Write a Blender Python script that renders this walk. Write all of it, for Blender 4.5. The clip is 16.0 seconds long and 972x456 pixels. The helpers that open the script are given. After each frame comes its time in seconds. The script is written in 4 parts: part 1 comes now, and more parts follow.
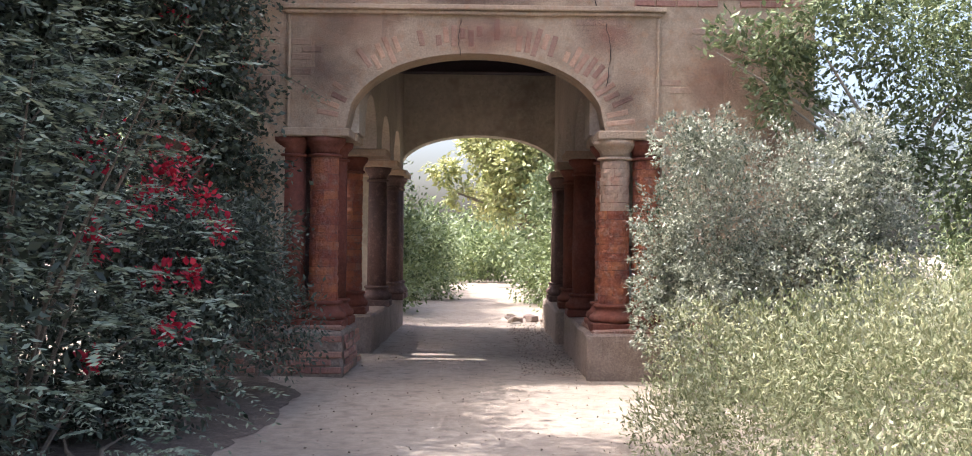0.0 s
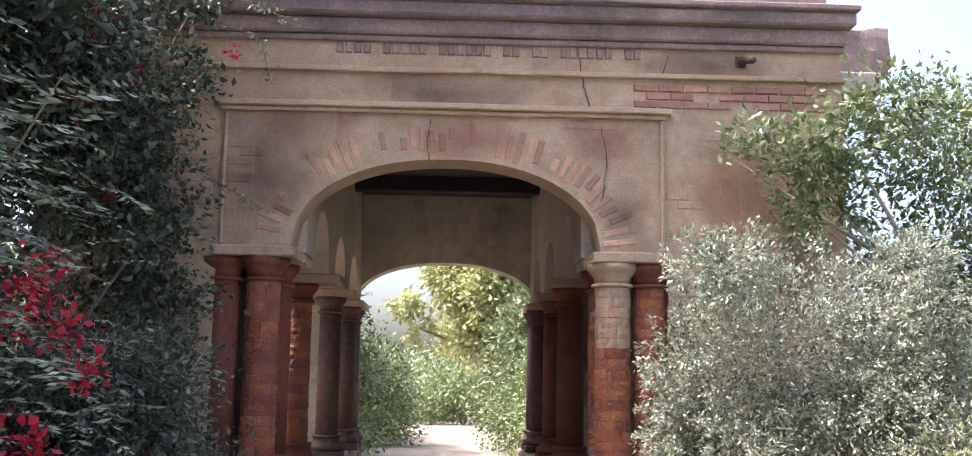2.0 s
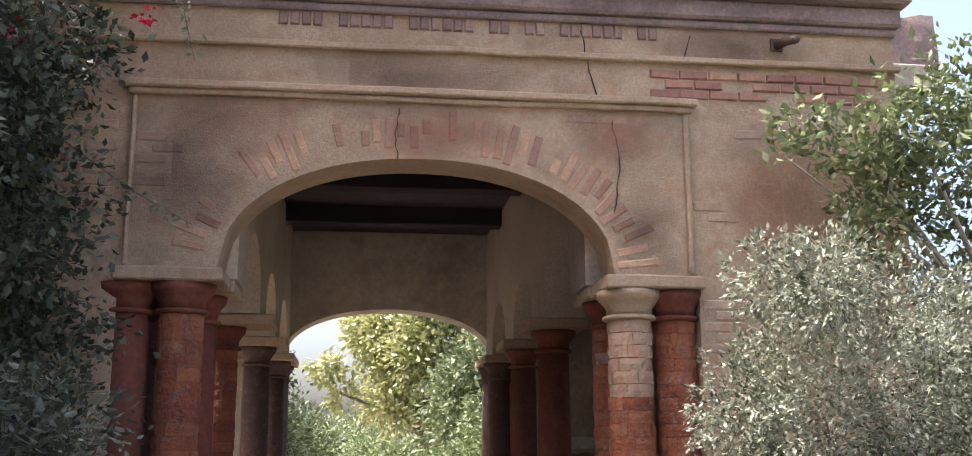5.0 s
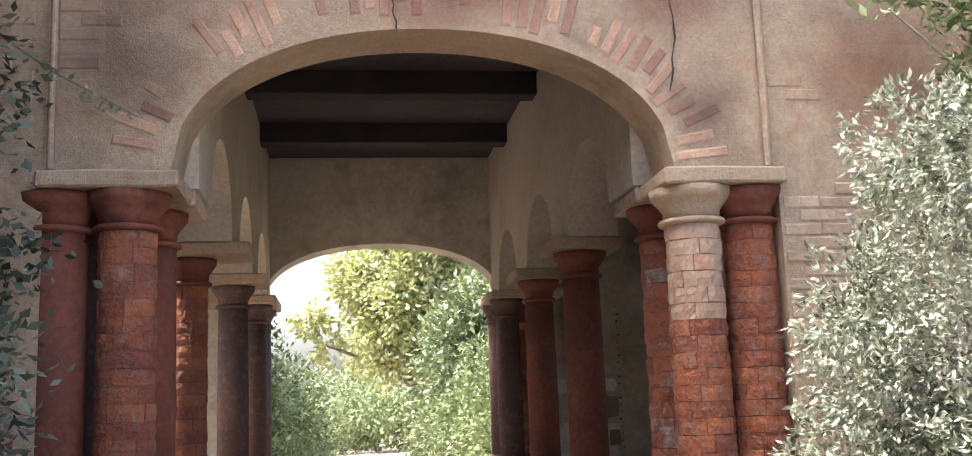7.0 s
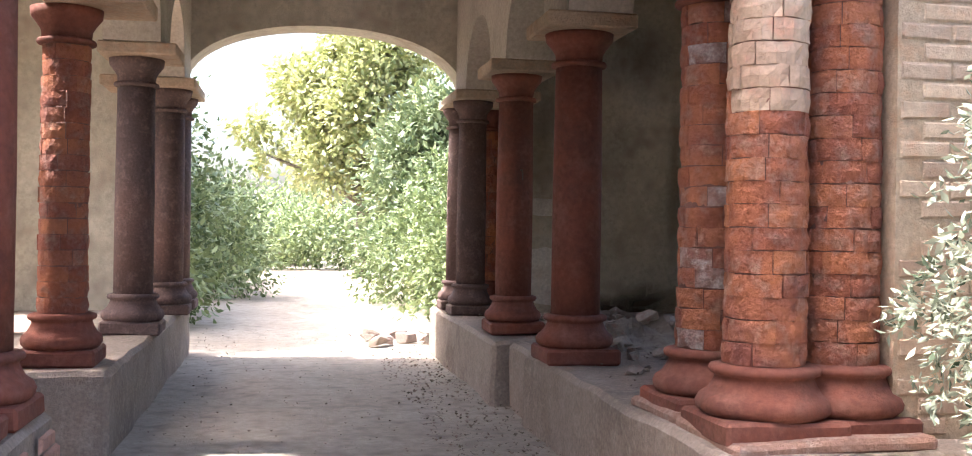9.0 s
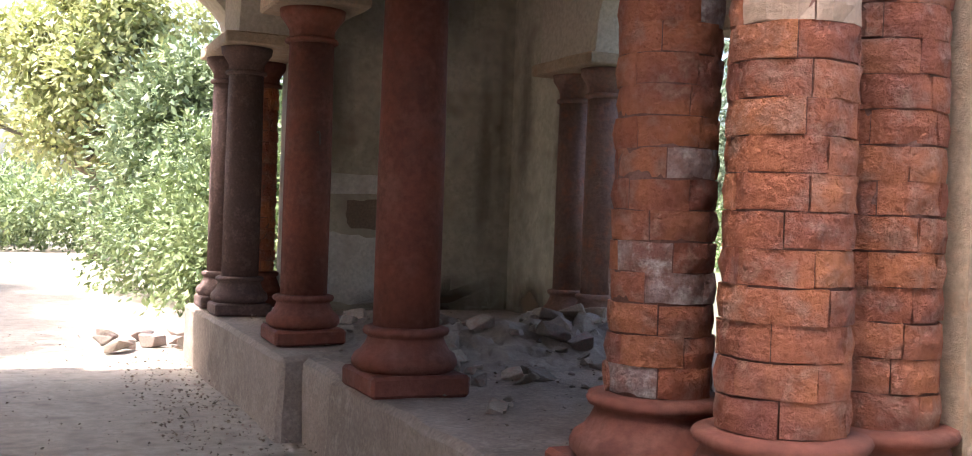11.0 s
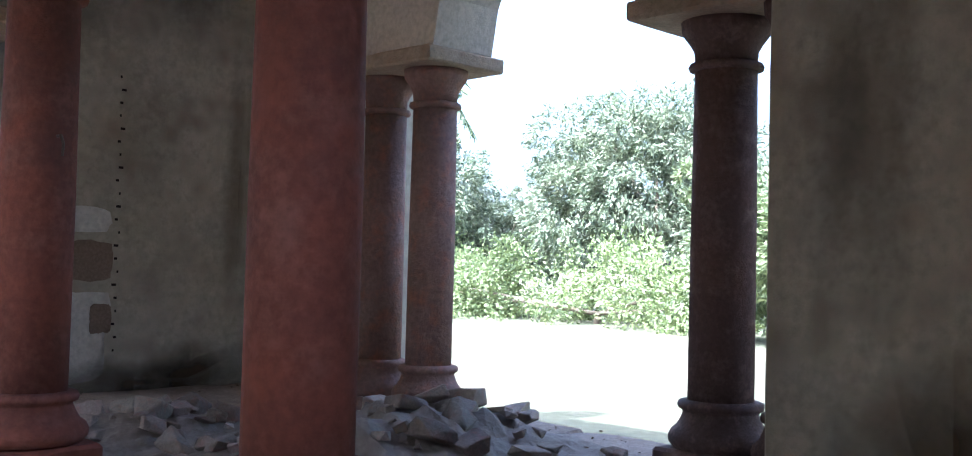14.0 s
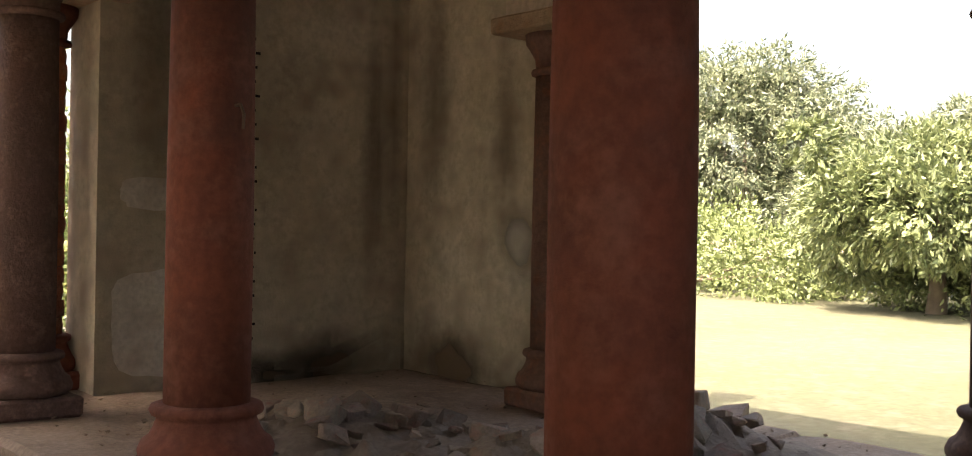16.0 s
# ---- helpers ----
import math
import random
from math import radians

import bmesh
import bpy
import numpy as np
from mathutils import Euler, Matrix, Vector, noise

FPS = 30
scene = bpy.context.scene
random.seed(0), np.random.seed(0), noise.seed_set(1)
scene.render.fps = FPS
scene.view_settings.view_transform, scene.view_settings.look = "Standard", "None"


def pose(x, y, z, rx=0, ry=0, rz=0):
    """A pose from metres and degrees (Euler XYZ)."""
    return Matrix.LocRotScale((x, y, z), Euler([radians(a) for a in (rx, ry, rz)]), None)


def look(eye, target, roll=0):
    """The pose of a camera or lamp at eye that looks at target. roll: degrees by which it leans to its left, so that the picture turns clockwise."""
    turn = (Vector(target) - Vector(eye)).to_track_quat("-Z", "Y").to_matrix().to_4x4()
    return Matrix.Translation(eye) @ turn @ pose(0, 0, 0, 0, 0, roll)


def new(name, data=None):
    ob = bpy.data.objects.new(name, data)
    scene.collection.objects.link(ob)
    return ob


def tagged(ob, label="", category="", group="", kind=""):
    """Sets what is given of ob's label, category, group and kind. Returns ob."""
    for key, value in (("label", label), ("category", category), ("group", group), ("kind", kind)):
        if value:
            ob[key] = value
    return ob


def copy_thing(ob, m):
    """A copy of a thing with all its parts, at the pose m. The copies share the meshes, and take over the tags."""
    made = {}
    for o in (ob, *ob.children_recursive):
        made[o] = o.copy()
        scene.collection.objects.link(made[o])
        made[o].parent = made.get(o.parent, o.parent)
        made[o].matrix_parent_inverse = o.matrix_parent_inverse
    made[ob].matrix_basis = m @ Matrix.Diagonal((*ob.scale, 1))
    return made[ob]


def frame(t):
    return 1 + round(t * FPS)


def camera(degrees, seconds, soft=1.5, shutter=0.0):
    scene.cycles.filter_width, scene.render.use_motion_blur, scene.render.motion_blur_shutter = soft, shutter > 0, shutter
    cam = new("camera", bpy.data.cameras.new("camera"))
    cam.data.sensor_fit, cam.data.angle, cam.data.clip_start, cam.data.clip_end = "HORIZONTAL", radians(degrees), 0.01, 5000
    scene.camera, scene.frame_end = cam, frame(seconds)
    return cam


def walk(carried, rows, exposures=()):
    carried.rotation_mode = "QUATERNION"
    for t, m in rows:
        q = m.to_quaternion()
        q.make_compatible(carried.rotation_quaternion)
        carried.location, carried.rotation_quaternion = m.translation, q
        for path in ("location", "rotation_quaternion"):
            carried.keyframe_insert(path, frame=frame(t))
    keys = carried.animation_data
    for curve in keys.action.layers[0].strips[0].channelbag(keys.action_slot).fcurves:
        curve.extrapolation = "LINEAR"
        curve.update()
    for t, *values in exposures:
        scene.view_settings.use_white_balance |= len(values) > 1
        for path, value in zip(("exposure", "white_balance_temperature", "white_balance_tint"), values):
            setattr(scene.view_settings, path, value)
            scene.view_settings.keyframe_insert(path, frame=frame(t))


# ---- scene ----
EXPOSURES = [(0.0, 1.87, 6100, 14), (1.5, 2.27, 6000, 14), (2.5, 1.74, 6150, 16), (4.2, 1.52, 6400, 16), (6.4, 2.62, 6200, 11), (7.2, 2.5, 6200, 11), (8.2, 2.95, 6050, 11), (10.5, 3.05, 6000, 10), (11.5, 2.75, 6050, 12), (12.5, 3.22, 5300, 8), (13.2, 3.22, 5050, 8), (14.4, 3.32, 5100, 9), (15.0, 3.15, 5900, 10), (16.0, 2.78, 8000, 12)]
cam = camera(49.23, 16.0, soft=1.0)
ROWS = [
    (0, 0.601, 2.071, 1.428, 0.10, 0.98, 0.67),
    (0.5, 0.581, 2.617, 1.423, -0.44, 0.52, 0.80),
    (1, 0.565, 3.166, 1.427, -0.80, 2.48, 0.83),
    (1.5, 0.550, 3.638, 1.462, -1.16, 6.60, 0.78),
    (2, 0.486, 4.072, 1.488, -1.93, 8.39, 0.92),
    (2.5, 0.335, 4.481, 1.474, -3.02, 9.38, 0.81),
    (3, 0.232, 4.885, 1.458, -3.92, 10.31, 0.78),
    (3.5, 0.193, 5.273, 1.449, -4.42, 11.08, 0.74),
    (4, 0.135, 5.614, 1.439, -5.09, 11.63, 0.45),
    (4.2, 0.103, 5.740, 1.435, -5.47, 11.79, 0.36),
    (6.3, -0.052, 7.231, 1.415, -8.40, 13.25, -1.11),
    (6.5, -0.058, 7.395, 1.424, -8.39, 13.52, -1.41),
    (7, -0.073, 7.938, 1.380, -7.97, 9.55, -2.08),
    (7.5, -0.084, 8.472, 1.337, -7.99, 4.24, -1.34),
    (8, -0.092, 8.952, 1.341, -9.06, 0.97, -0.01),
    (8.2, -0.055, 9.113, 1.341, -9.24, 0.52, 0.36),
    (10.3, 0.089, 11.176, 1.317, -17.34, -0.27, 1.71),
    (10.5, 0.094, 11.354, 1.317, -19.09, -0.35, 1.90),
    (11, 0.169, 11.794, 1.318, -24.27, -0.45, 1.99),
    (11.5, 0.176, 12.150, 1.304, -31.53, 0.27, 2.24),
    (12, 0.130, 12.502, 1.336, -38.67, 0.64, 1.60),
    (12.5, 0.119, 12.854, 1.324, -42.44, 1.08, 1.85),
    (13, 0.185, 13.254, 1.313, -42.80, 0.37, 2.12),
    (13.5, 0.081, 13.606, 1.342, -44.36, 0.39, 1.00),
    (14, 0.218, 14.081, 1.346, -44.07, 2.16, 1.49),
    (14.5, 0.271, 14.346, 1.403, -43.71, 1.99, 1.85),
    (15, 0.188, 14.540, 1.427, -43.71, 1.00, 1.67),
    (15.5, 0.151, 14.750, 1.395, -42.58, 0.77, 1.24),
    (16, 0.201, 15.035, 1.420, -40.96, 0.10, 0.97),
]
walk(cam, [(t, pose(x, y, z, 90 + pitch, 0, yaw) @ pose(0, 0, 0, 0, 0, lean)) for t, x, y, z, yaw, pitch, lean in ROWS], EXPOSURES)

# ---------- world, sun ----------
world = bpy.data.worlds.new("sky")
scene.world = world
world.use_nodes = True
wn = world.node_tree
sky = wn.nodes.new("ShaderNodeTexSky")
sky.sky_type, sky.sun_disc = "NISHITA", False
SUN_FROM = Vector((-0.50, 0.06, 0.866))
sky.sun_elevation = math.asin(SUN_FROM.normalized().z)
sky.sun_rotation = math.atan2(SUN_FROM.x, SUN_FROM.y)
sky.air_density, sky.dust_density, sky.ozone_density = 0.9, 7.0, 0.6
wn.links.new(sky.outputs[0], wn.nodes["Background"].inputs[0])
wn.nodes["Background"].inputs[1].default_value = 0.15
sun = new("sun", bpy.data.lights.new("sun", "SUN"))
sun.data.energy, sun.data.angle, sun.data.color = 2.4, radians(0.6), (1.0, 0.96, 0.90)
sun.matrix_world = look(SUN_FROM * 30, (0, 0, 0))


# ---------- materials ----------
def material(name, c1, c2, c3=None, big=1.2, small=14.0, rough=0.85, bump=0.3, piece=0.0, island=0.0, stain=0.0, metal=0.0, bump_scale=60.0):
    """Two scales of colour, stains and relief on world-sized coordinates; piece and island vary single pieces."""
    m = bpy.data.materials.new(name)
    m.use_nodes = True
    nt = m.node_tree
    b = nt.nodes["Principled BSDF"]
    geo = nt.nodes.new("ShaderNodeNewGeometry")

    def noise_tex(scale, detail=5.0, roughness=0.6):
        n = nt.nodes.new("ShaderNodeTexNoise")
        n.inputs["Scale"].default_value, n.inputs["Detail"].default_value, n.inputs["Roughness"].default_value = scale, detail, roughness
        nt.links.new(geo.outputs["Position"], n.inputs["Vector"])
        return n

    def mix(fac, a, b2, kind="MIX"):
        x = nt.nodes.new("ShaderNodeMix")
        x.data_type, x.blend_type = "RGBA", kind
        for sock, v in ((x.inputs[0], fac), (x.inputs[6], a), (x.inputs[7], b2)):
            if isinstance(v, (int, float)):
                sock.default_value = v
            elif isinstance(v, tuple):
                sock.default_value = (*v, 1.0)
            else:
                nt.links.new(v, sock)
        return x.outputs[2]

    def ramp(sock, lo, hi, a=0.0, b2=1.0):
        r = nt.nodes.new("ShaderNodeMapRange")
        r.inputs[1].default_value, r.inputs[2].default_value, r.inputs[3].default_value, r.inputs[4].default_value = lo, hi, a, b2
        nt.links.new(sock, r.inputs[0])
        return r.outputs[0]

    n1, n2 = noise_tex(big), noise_tex(small)
    col = mix(ramp(n1.outputs[0], 0.35, 0.65), c1, c2)
    if c3:
        col = mix(ramp(n2.outputs[0], 0.5, 0.72), col, c3)
    col = mix(0.35, col, mix(ramp(noise_tex(small * 4, 3).outputs[0], 0.3, 0.7), (0.45, 0.45, 0.45), (1.35, 1.35, 1.35)), "MULTIPLY")
    if stain:
        col = mix(ramp(noise_tex(big * 0.6, 8, 0.7).outputs[0], 0.52, 0.7, 0, stain), col, (0.05, 0.045, 0.04))
    if piece:
        oi = nt.nodes.new("ShaderNodeObjectInfo")
        hsv = nt.nodes.new("ShaderNodeHueSaturation")
        nt.links.new(ramp(oi.outputs["Random"], 0, 1, 1 - piece, 1 + piece), hsv.inputs["Value"])
        nt.links.new(ramp(oi.outputs["Random"], 0, 1, 0.5 - piece * 0.03, 0.5 + piece * 0.03), hsv.inputs["Hue"])
        nt.links.new(col, hsv.inputs["Color"])
        col = hsv.outputs[0]
    if island:
        hsv = nt.nodes.new("ShaderNodeHueSaturation")
        rnd = geo.outputs["Random Per Island"]
        nt.links.new(ramp(rnd, 0, 1, 1 - island, 1 + island), hsv.inputs["Value"])
        nt.links.new(ramp(rnd, 0, 1, 0.5 + island * 0.05, 0.5 - island * 0.05), hsv.inputs["Hue"])
        nt.links.new(col, hsv.inputs["Color"])
        col = hsv.outputs[0]
    nt.links.new(col, b.inputs["Base Color"])
    b.inputs["Roughness"].default_value, b.inputs["Metallic"].default_value = rough, metal
    b.inputs["Specular IOR Level"].default_value = 0.25
    if bump:
        bp = nt.nodes.new("ShaderNodeBump")
        bp.inputs["Strength"].default_value, bp.inputs["Distance"].default_value = bump, 0.02
        nt.links.new(noise_tex(bump_scale, 6, 0.7).outputs[0], bp.inputs["Height"])
        nt.links.new(bp.outputs[0], b.inputs["Normal"])
    return m


def leaf_material(name, c1, c2, rough=0.45, spread=0.35, clear=0.2):
    m = bpy.data.materials.new(name)
    m.use_nodes = True
    nt = m.node_tree
    b, out = nt.nodes["Principled BSDF"], nt.nodes["Material Output"]
    geo = nt.nodes.new("ShaderNodeNewGeometry")
    n = nt.nodes.new("ShaderNodeTexNoise")
    n.inputs["Scale"].default_value = 1.6
    nt.links.new(geo.outputs["Position"], n.inputs["Vector"])
    add = nt.nodes.new("ShaderNodeMath")
    add.operation = "MULTIPLY_ADD"
    add.inputs[1].default_value = 0.9
    nt.links.new(geo.outputs["Random Per Island"], add.inputs[0])
    sub = nt.nodes.new("ShaderNodeMath")
    sub.operation = "MULTIPLY_ADD"
    sub.inputs[1].default_value, sub.inputs[2].default_value = 1.2, -0.55
    nt.links.new(n.outputs[0], sub.inputs[0])
    nt.links.new(sub.outputs[0], add.inputs[2])
    x = nt.nodes.new("ShaderNodeMix")
    x.data_type = "RGBA"
    x.inputs[6].default_value, x.inputs[7].default_value = (*c1, 1), (*c2, 1)
    nt.links.new(add.outputs[0], x.inputs[0])
    x.clamp_factor = True
    b.inputs["Specular IOR Level"].default_value = 0.4
    nt.links.new(x.outputs[2], b.inputs["Base Color"])
    b.inputs["Roughness"].default_value = rough
    tr = nt.nodes.new("ShaderNodeBsdfTranslucent")
    nt.links.new(x.outputs[2], tr.inputs["Color"])
    mx = nt.nodes.new("ShaderNodeMixShader")
    mx.inputs[0].default_value = clear
    nt.links.new(b.outputs[0], mx.inputs[1])
    nt.links.new(tr.outputs[0], mx.inputs[2])
    nt.links.new(mx.outputs[0], out.inputs["Surface"])
    return m


M_BUFF = material("buff_plaster_wall", (0.52, 0.40, 0.285), (0.41, 0.305, 0.215), (0.43, 0.28, 0.18), 1.4, 11, stain=0.5, bump=0.8)
M_BUFFBRICK = material("buff_brick", (0.50, 0.375, 0.275), (0.42, 0.30, 0.215), (0.40, 0.255, 0.175), 1.2, 9, piece=0.12, bump=0.6)
M_MORTAR = material("old_mortar", (0.24, 0.12, 0.09), (0.17, 0.085, 0.065), None, 3, 30, bump=0.6)
M_BRICK = material("red_column_brick", (0.45, 0.158, 0.078), (0.27, 0.098, 0.072), (0.34, 0.19, 0.14), 5.5, 11, piece=0.18, bump=1.8, rough=0.9, bump_scale=28)
M_REDWASH = material("red_ochre_plaster", (0.205, 0.064, 0.040), (0.135, 0.05, 0.036), (0.19, 0.08, 0.058), 2.0, 7, bump=0.3, stain=0.45)
# red plaster with the shade on the rear and side columns in its colour
M_SHADEWASH = material("shaded_red_plaster", (0.15, 0.088, 0.075), (0.11, 0.073, 0.066), (0.2, 0.13, 0.11), 1.6, 12, bump=0.5, stain=0.3)
M_MAUVE = material("worn_mauve_plaster", (0.27, 0.17, 0.145), (0.20, 0.115, 0.095), (0.3, 0.13, 0.085), 2.2, 9, bump=0.9, stain=0.35, bump_scale=30)
M_PLASTER = material("interior_plaster", (0.53, 0.485, 0.39), (0.45, 0.405, 0.315), (0.36, 0.30, 0.235), 0.8, 5, stain=0.45, bump=0.35)
M_SOFFIT = material("soffit_plaster", (0.50, 0.435, 0.36), (0.43, 0.37, 0.30), None, 1.0, 8, stain=0.35, bump=0.3)
M_CORNICE = material("weathered_cornice", (0.30, 0.23, 0.22), (0.21, 0.165, 0.165), (0.36, 0.26, 0.22), 1.5, 9, stain=0.6, bump=0.6)
M_STONE = material("plinth_render", (0.35, 0.27, 0.22), (0.26, 0.2, 0.16), (0.37, 0.295, 0.24), 1.6, 11, stain=0.5, bump=0.8)
M_DUST = material("dusty_floor", (0.30, 0.245, 0.2), (0.235, 0.19, 0.155), (0.19, 0.145, 0.125), 1.2, 9, bump=0.9, bump_scale=35)
M_GROUND = material("trodden_earth", (0.40, 0.335, 0.27), (0.33, 0.27, 0.215), (0.22, 0.18, 0.15), 0.7, 6, bump=0.8, bump_scale=30)
M_LAWN = material("dry_lawn", (0.118, 0.118, 0.077), (0.094, 0.1, 0.06), (0.145, 0.136, 0.098), 0.25, 3, bump=0.8, bump_scale=40)
M_BEAM = material("dark_timber", (0.045, 0.035, 0.04), (0.03, 0.025, 0.03), None, 2, 20, bump=0.5)
M_CEIL = material("dark_ceiling", (0.07, 0.055, 0.06), (0.05, 0.04, 0.045), (0.09, 0.075, 0.07), 1.5, 9, bump=0.4)
M_RUBBLE = material("broken_masonry", (0.31, 0.255, 0.21), (0.22, 0.18, 0.15), (0.27, 0.165, 0.13), 4, 20, island=0.3, piece=0.3, bump=0.8)
M_IRON = material("rusty_iron", (0.09, 0.07, 0.06), (0.14, 0.09, 0.06), None, 8, 40, rough=0.6, metal=0.4)
M_BARK = material("grey_bark", (0.22, 0.18, 0.14), (0.15, 0.12, 0.09), None, 3, 25, bump=0.8)
M_PALEBARK = material("pale_palm_bark", (0.42, 0.38, 0.32), (0.34, 0.3, 0.25), None, 3, 25, bump=0.6)
M_DARK = material("shadow_gap", (0.03, 0.025, 0.025), (0.02, 0.018, 0.018), None, 3, 10, bump=0)

L_SILVER = leaf_material("silvery_shrub_leaf", (0.05, 0.07, 0.038), (0.48, 0.49, 0.38), rough=0.3)
L_WEED = leaf_material("yellow_green_weed_leaf", (0.12, 0.145, 0.055), (0.36, 0.35, 0.2))
L_ROBIN = leaf_material("fresh_tree_leaf", (0.075, 0.105, 0.045), (0.25, 0.29, 0.14))
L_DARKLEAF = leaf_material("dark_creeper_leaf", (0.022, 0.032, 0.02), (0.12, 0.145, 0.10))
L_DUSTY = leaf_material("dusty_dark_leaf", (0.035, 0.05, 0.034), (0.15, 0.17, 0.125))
L_FERN = leaf_material("pinnate_leaf", (0.11, 0.145, 0.09), (0.33, 0.38, 0.26))
L_RED = leaf_material("red_bract", (0.38, 0.01, 0.03), (0.55, 0.03, 0.06), rough=0.6)
L_YELLOW = leaf_material("yellow_green_leaf", (0.24, 0.27, 0.09), (0.55, 0.54, 0.27))
L_GREEN = leaf_material("mid_green_leaf", (0.081, 0.115, 0.043), (0.279, 0.330, 0.144))
L_MANGO = leaf_material("mango_leaf", (0.06, 0.085, 0.05), (0.28, 0.31, 0.2), rough=0.35)
L_PALM = leaf_material("palm_leaf", (0.07, 0.10, 0.05), (0.16, 0.19, 0.10))


# ---------- mesh helpers ----------
def mesh_from(bm, name):
    me = bpy.data.meshes.new(name)
    bm.to_mesh(me)
    bm.free()
    return me


def part(name, bm, mat, parent=None, label="", smooth=False):
    me = bm if isinstance(bm, bpy.types.Mesh) else mesh_from(bm, name)
    if not me.materials:
        me.materials.append(mat)
    if smooth:
        me.polygons.foreach_set("use_smooth", [True] * len(me.polygons))
    ob = new(name, me)
    if parent is not None:
        ob.parent = parent
    if label:
        ob["label"] = label
    return ob


def anchor(name, loc, label, category, group="", kind=""):
    ob = new(name)
    ob.location = loc
    ob.empty_display_size = 0.1
    return tagged(ob, label, category, group, kind)


def box(bm, x0, x1, y0, y1, z0, z1, bevel=0.0, rough=0.0, seed=0):
    r = bmesh.ops.create_cube(bm, size=1.0, matrix=Matrix.LocRotScale(((x0 + x1) / 2, (y0 + y1) / 2, (z0 + z1) / 2), None, (x1 - x0, y1 - y0, z1 - z0)))
    if bevel:
        es = list({e for v in r["verts"] for e in v.link_edges})
        r = bmesh.ops.bevel(bm, geom=es, offset=bevel, segments=1, affect="EDGES")
    if rough:
        rnd = random.Random(seed)
        for v in r["verts"]:
            v.co += Vector([rnd.uniform(-rough, rough) for _ in range(3)])
    return bm


def slab_mesh(x0, x1, y0, y1, z0, z1, bevel=0.012, step=0.25, wear=0.006, seed=1):
    """A box cut into cells with worn, wavering faces."""
    bm = bmesh.new()
    box(bm, x0, x1, y0, y1, z0, z1)
    for ax, a, b in ((0, x0, x1), (1, y0, y1), (2, z0, z1)):
        n = int((b - a) / step)
        for k in range(1, n + 1):
            co, no = [0, 0, 0], [0, 0, 0]
            co[ax], no[ax] = a + (b - a) * k / (n + 1), 1
            bmesh.ops.bisect_plane(bm, geom=bm.verts[:] + bm.edges[:] + bm.faces[:], plane_co=co, plane_no=no)
    sharp = [e for e in bm.edges if len(e.link_faces) == 2 and e.calc_face_angle(0) > 0.5]
    if bevel:
        bmesh.ops.bevel(bm, geom=sharp, offset=bevel, segments=1, affect="EDGES")
    for v in bm.verts:
        p = v.co * 3.1 + Vector((seed, seed * 2, 0))
        v.co += noise.noise_vector(p) * wear
    return bm


def lathe(profile, seg=28, wobble=0.0, seed=0):
    """Rings of (radius, z) turned about the upright axis, closed above and below."""
    bm = bmesh.new()
    rings = []
    for r, z in profile:
        ring = []
        for k in range(seg):
            a = 2 * math.pi * k / seg
            w = 1 + wobble * noise.noise(Vector((math.cos(a) * 2 + seed, math.sin(a) * 2, z * 4)))
            ring.append(bm.verts.new((r * w * math.cos(a), r * w * math.sin(a), z)))
        rings.append(ring)
    for lo, hi in zip(rings, rings[1:]):
        for k in range(seg):
            bm.faces.new((lo[k], lo[(k + 1) % seg], hi[(k + 1) % seg], hi[k]))
    bm.faces.new(rings[-1])
    bm.faces.new(rings[0][::-1])
    return bm




def arch_wall(cuts, low, top, d0, d1, axis="y", step=0.12, wear=0.0, seed=0):
    """A wall built of upright strips between cuts; low(a) gives each strip's foot, so that arches stay open."""
    bm = bmesh.new()
    xs = []
    for a, b2, n in cuts:
        xs.append([a + (b2 - a) * k / n for k in range(n + 1)])

    def vert(a, d, z):
        w = noise.noise(Vector((a * 2.3 + seed, z * 2.3, d * 3))) * wear
        return bm.verts.new((a, d + w, z) if axis == "y" else (d + w, a, z))

    for run in xs:
        cols = []
        for a in run:
            z0 = low(a, run)
            nz = max(2, int((top - 2.72) / 0.25))
            col = [z0 + (top - z0) * k / nz for k in range(nz + 1)]
            cols.append(([vert(a, d0, z) for z in col], [vert(a, d1, z) for z in col]))
        for (f0, k0), (f1, k1) in zip(cols, cols[1:]):
            for i in range(len(f0) - 1):
                bm.faces.new((f0[i], f1[i], f1[i + 1], f0[i + 1]))
                bm.faces.new((k0[i], k0[i + 1], k1[i + 1], k1[i]))
            bm.faces.new((f0[0], k0[0], k1[0], f1[0]))
            bm.faces.new((f0[-1], f1[-1], k1[-1], k0[-1]))
        for f, k in (cols[0], cols[-1]):
            for i in range(len(f) - 1):
                bm.faces.new((f[i], f[i + 1], k[i + 1], k[i]))
    bmesh.ops.remove_doubles(bm, verts=bm.verts[:], dist=0.0005)
    bmesh.ops.recalc_face_normals(bm, faces=bm.faces[:])
    return bm


def bow(o0, o1, spring, rise, power=2.0):
    mid, half = (o0 + o1) / 2, (o1 - o0) / 2
    return lambda a: spring + rise * max(0.0, 1 - (abs(a - mid) / half) ** power) ** (1 / power)


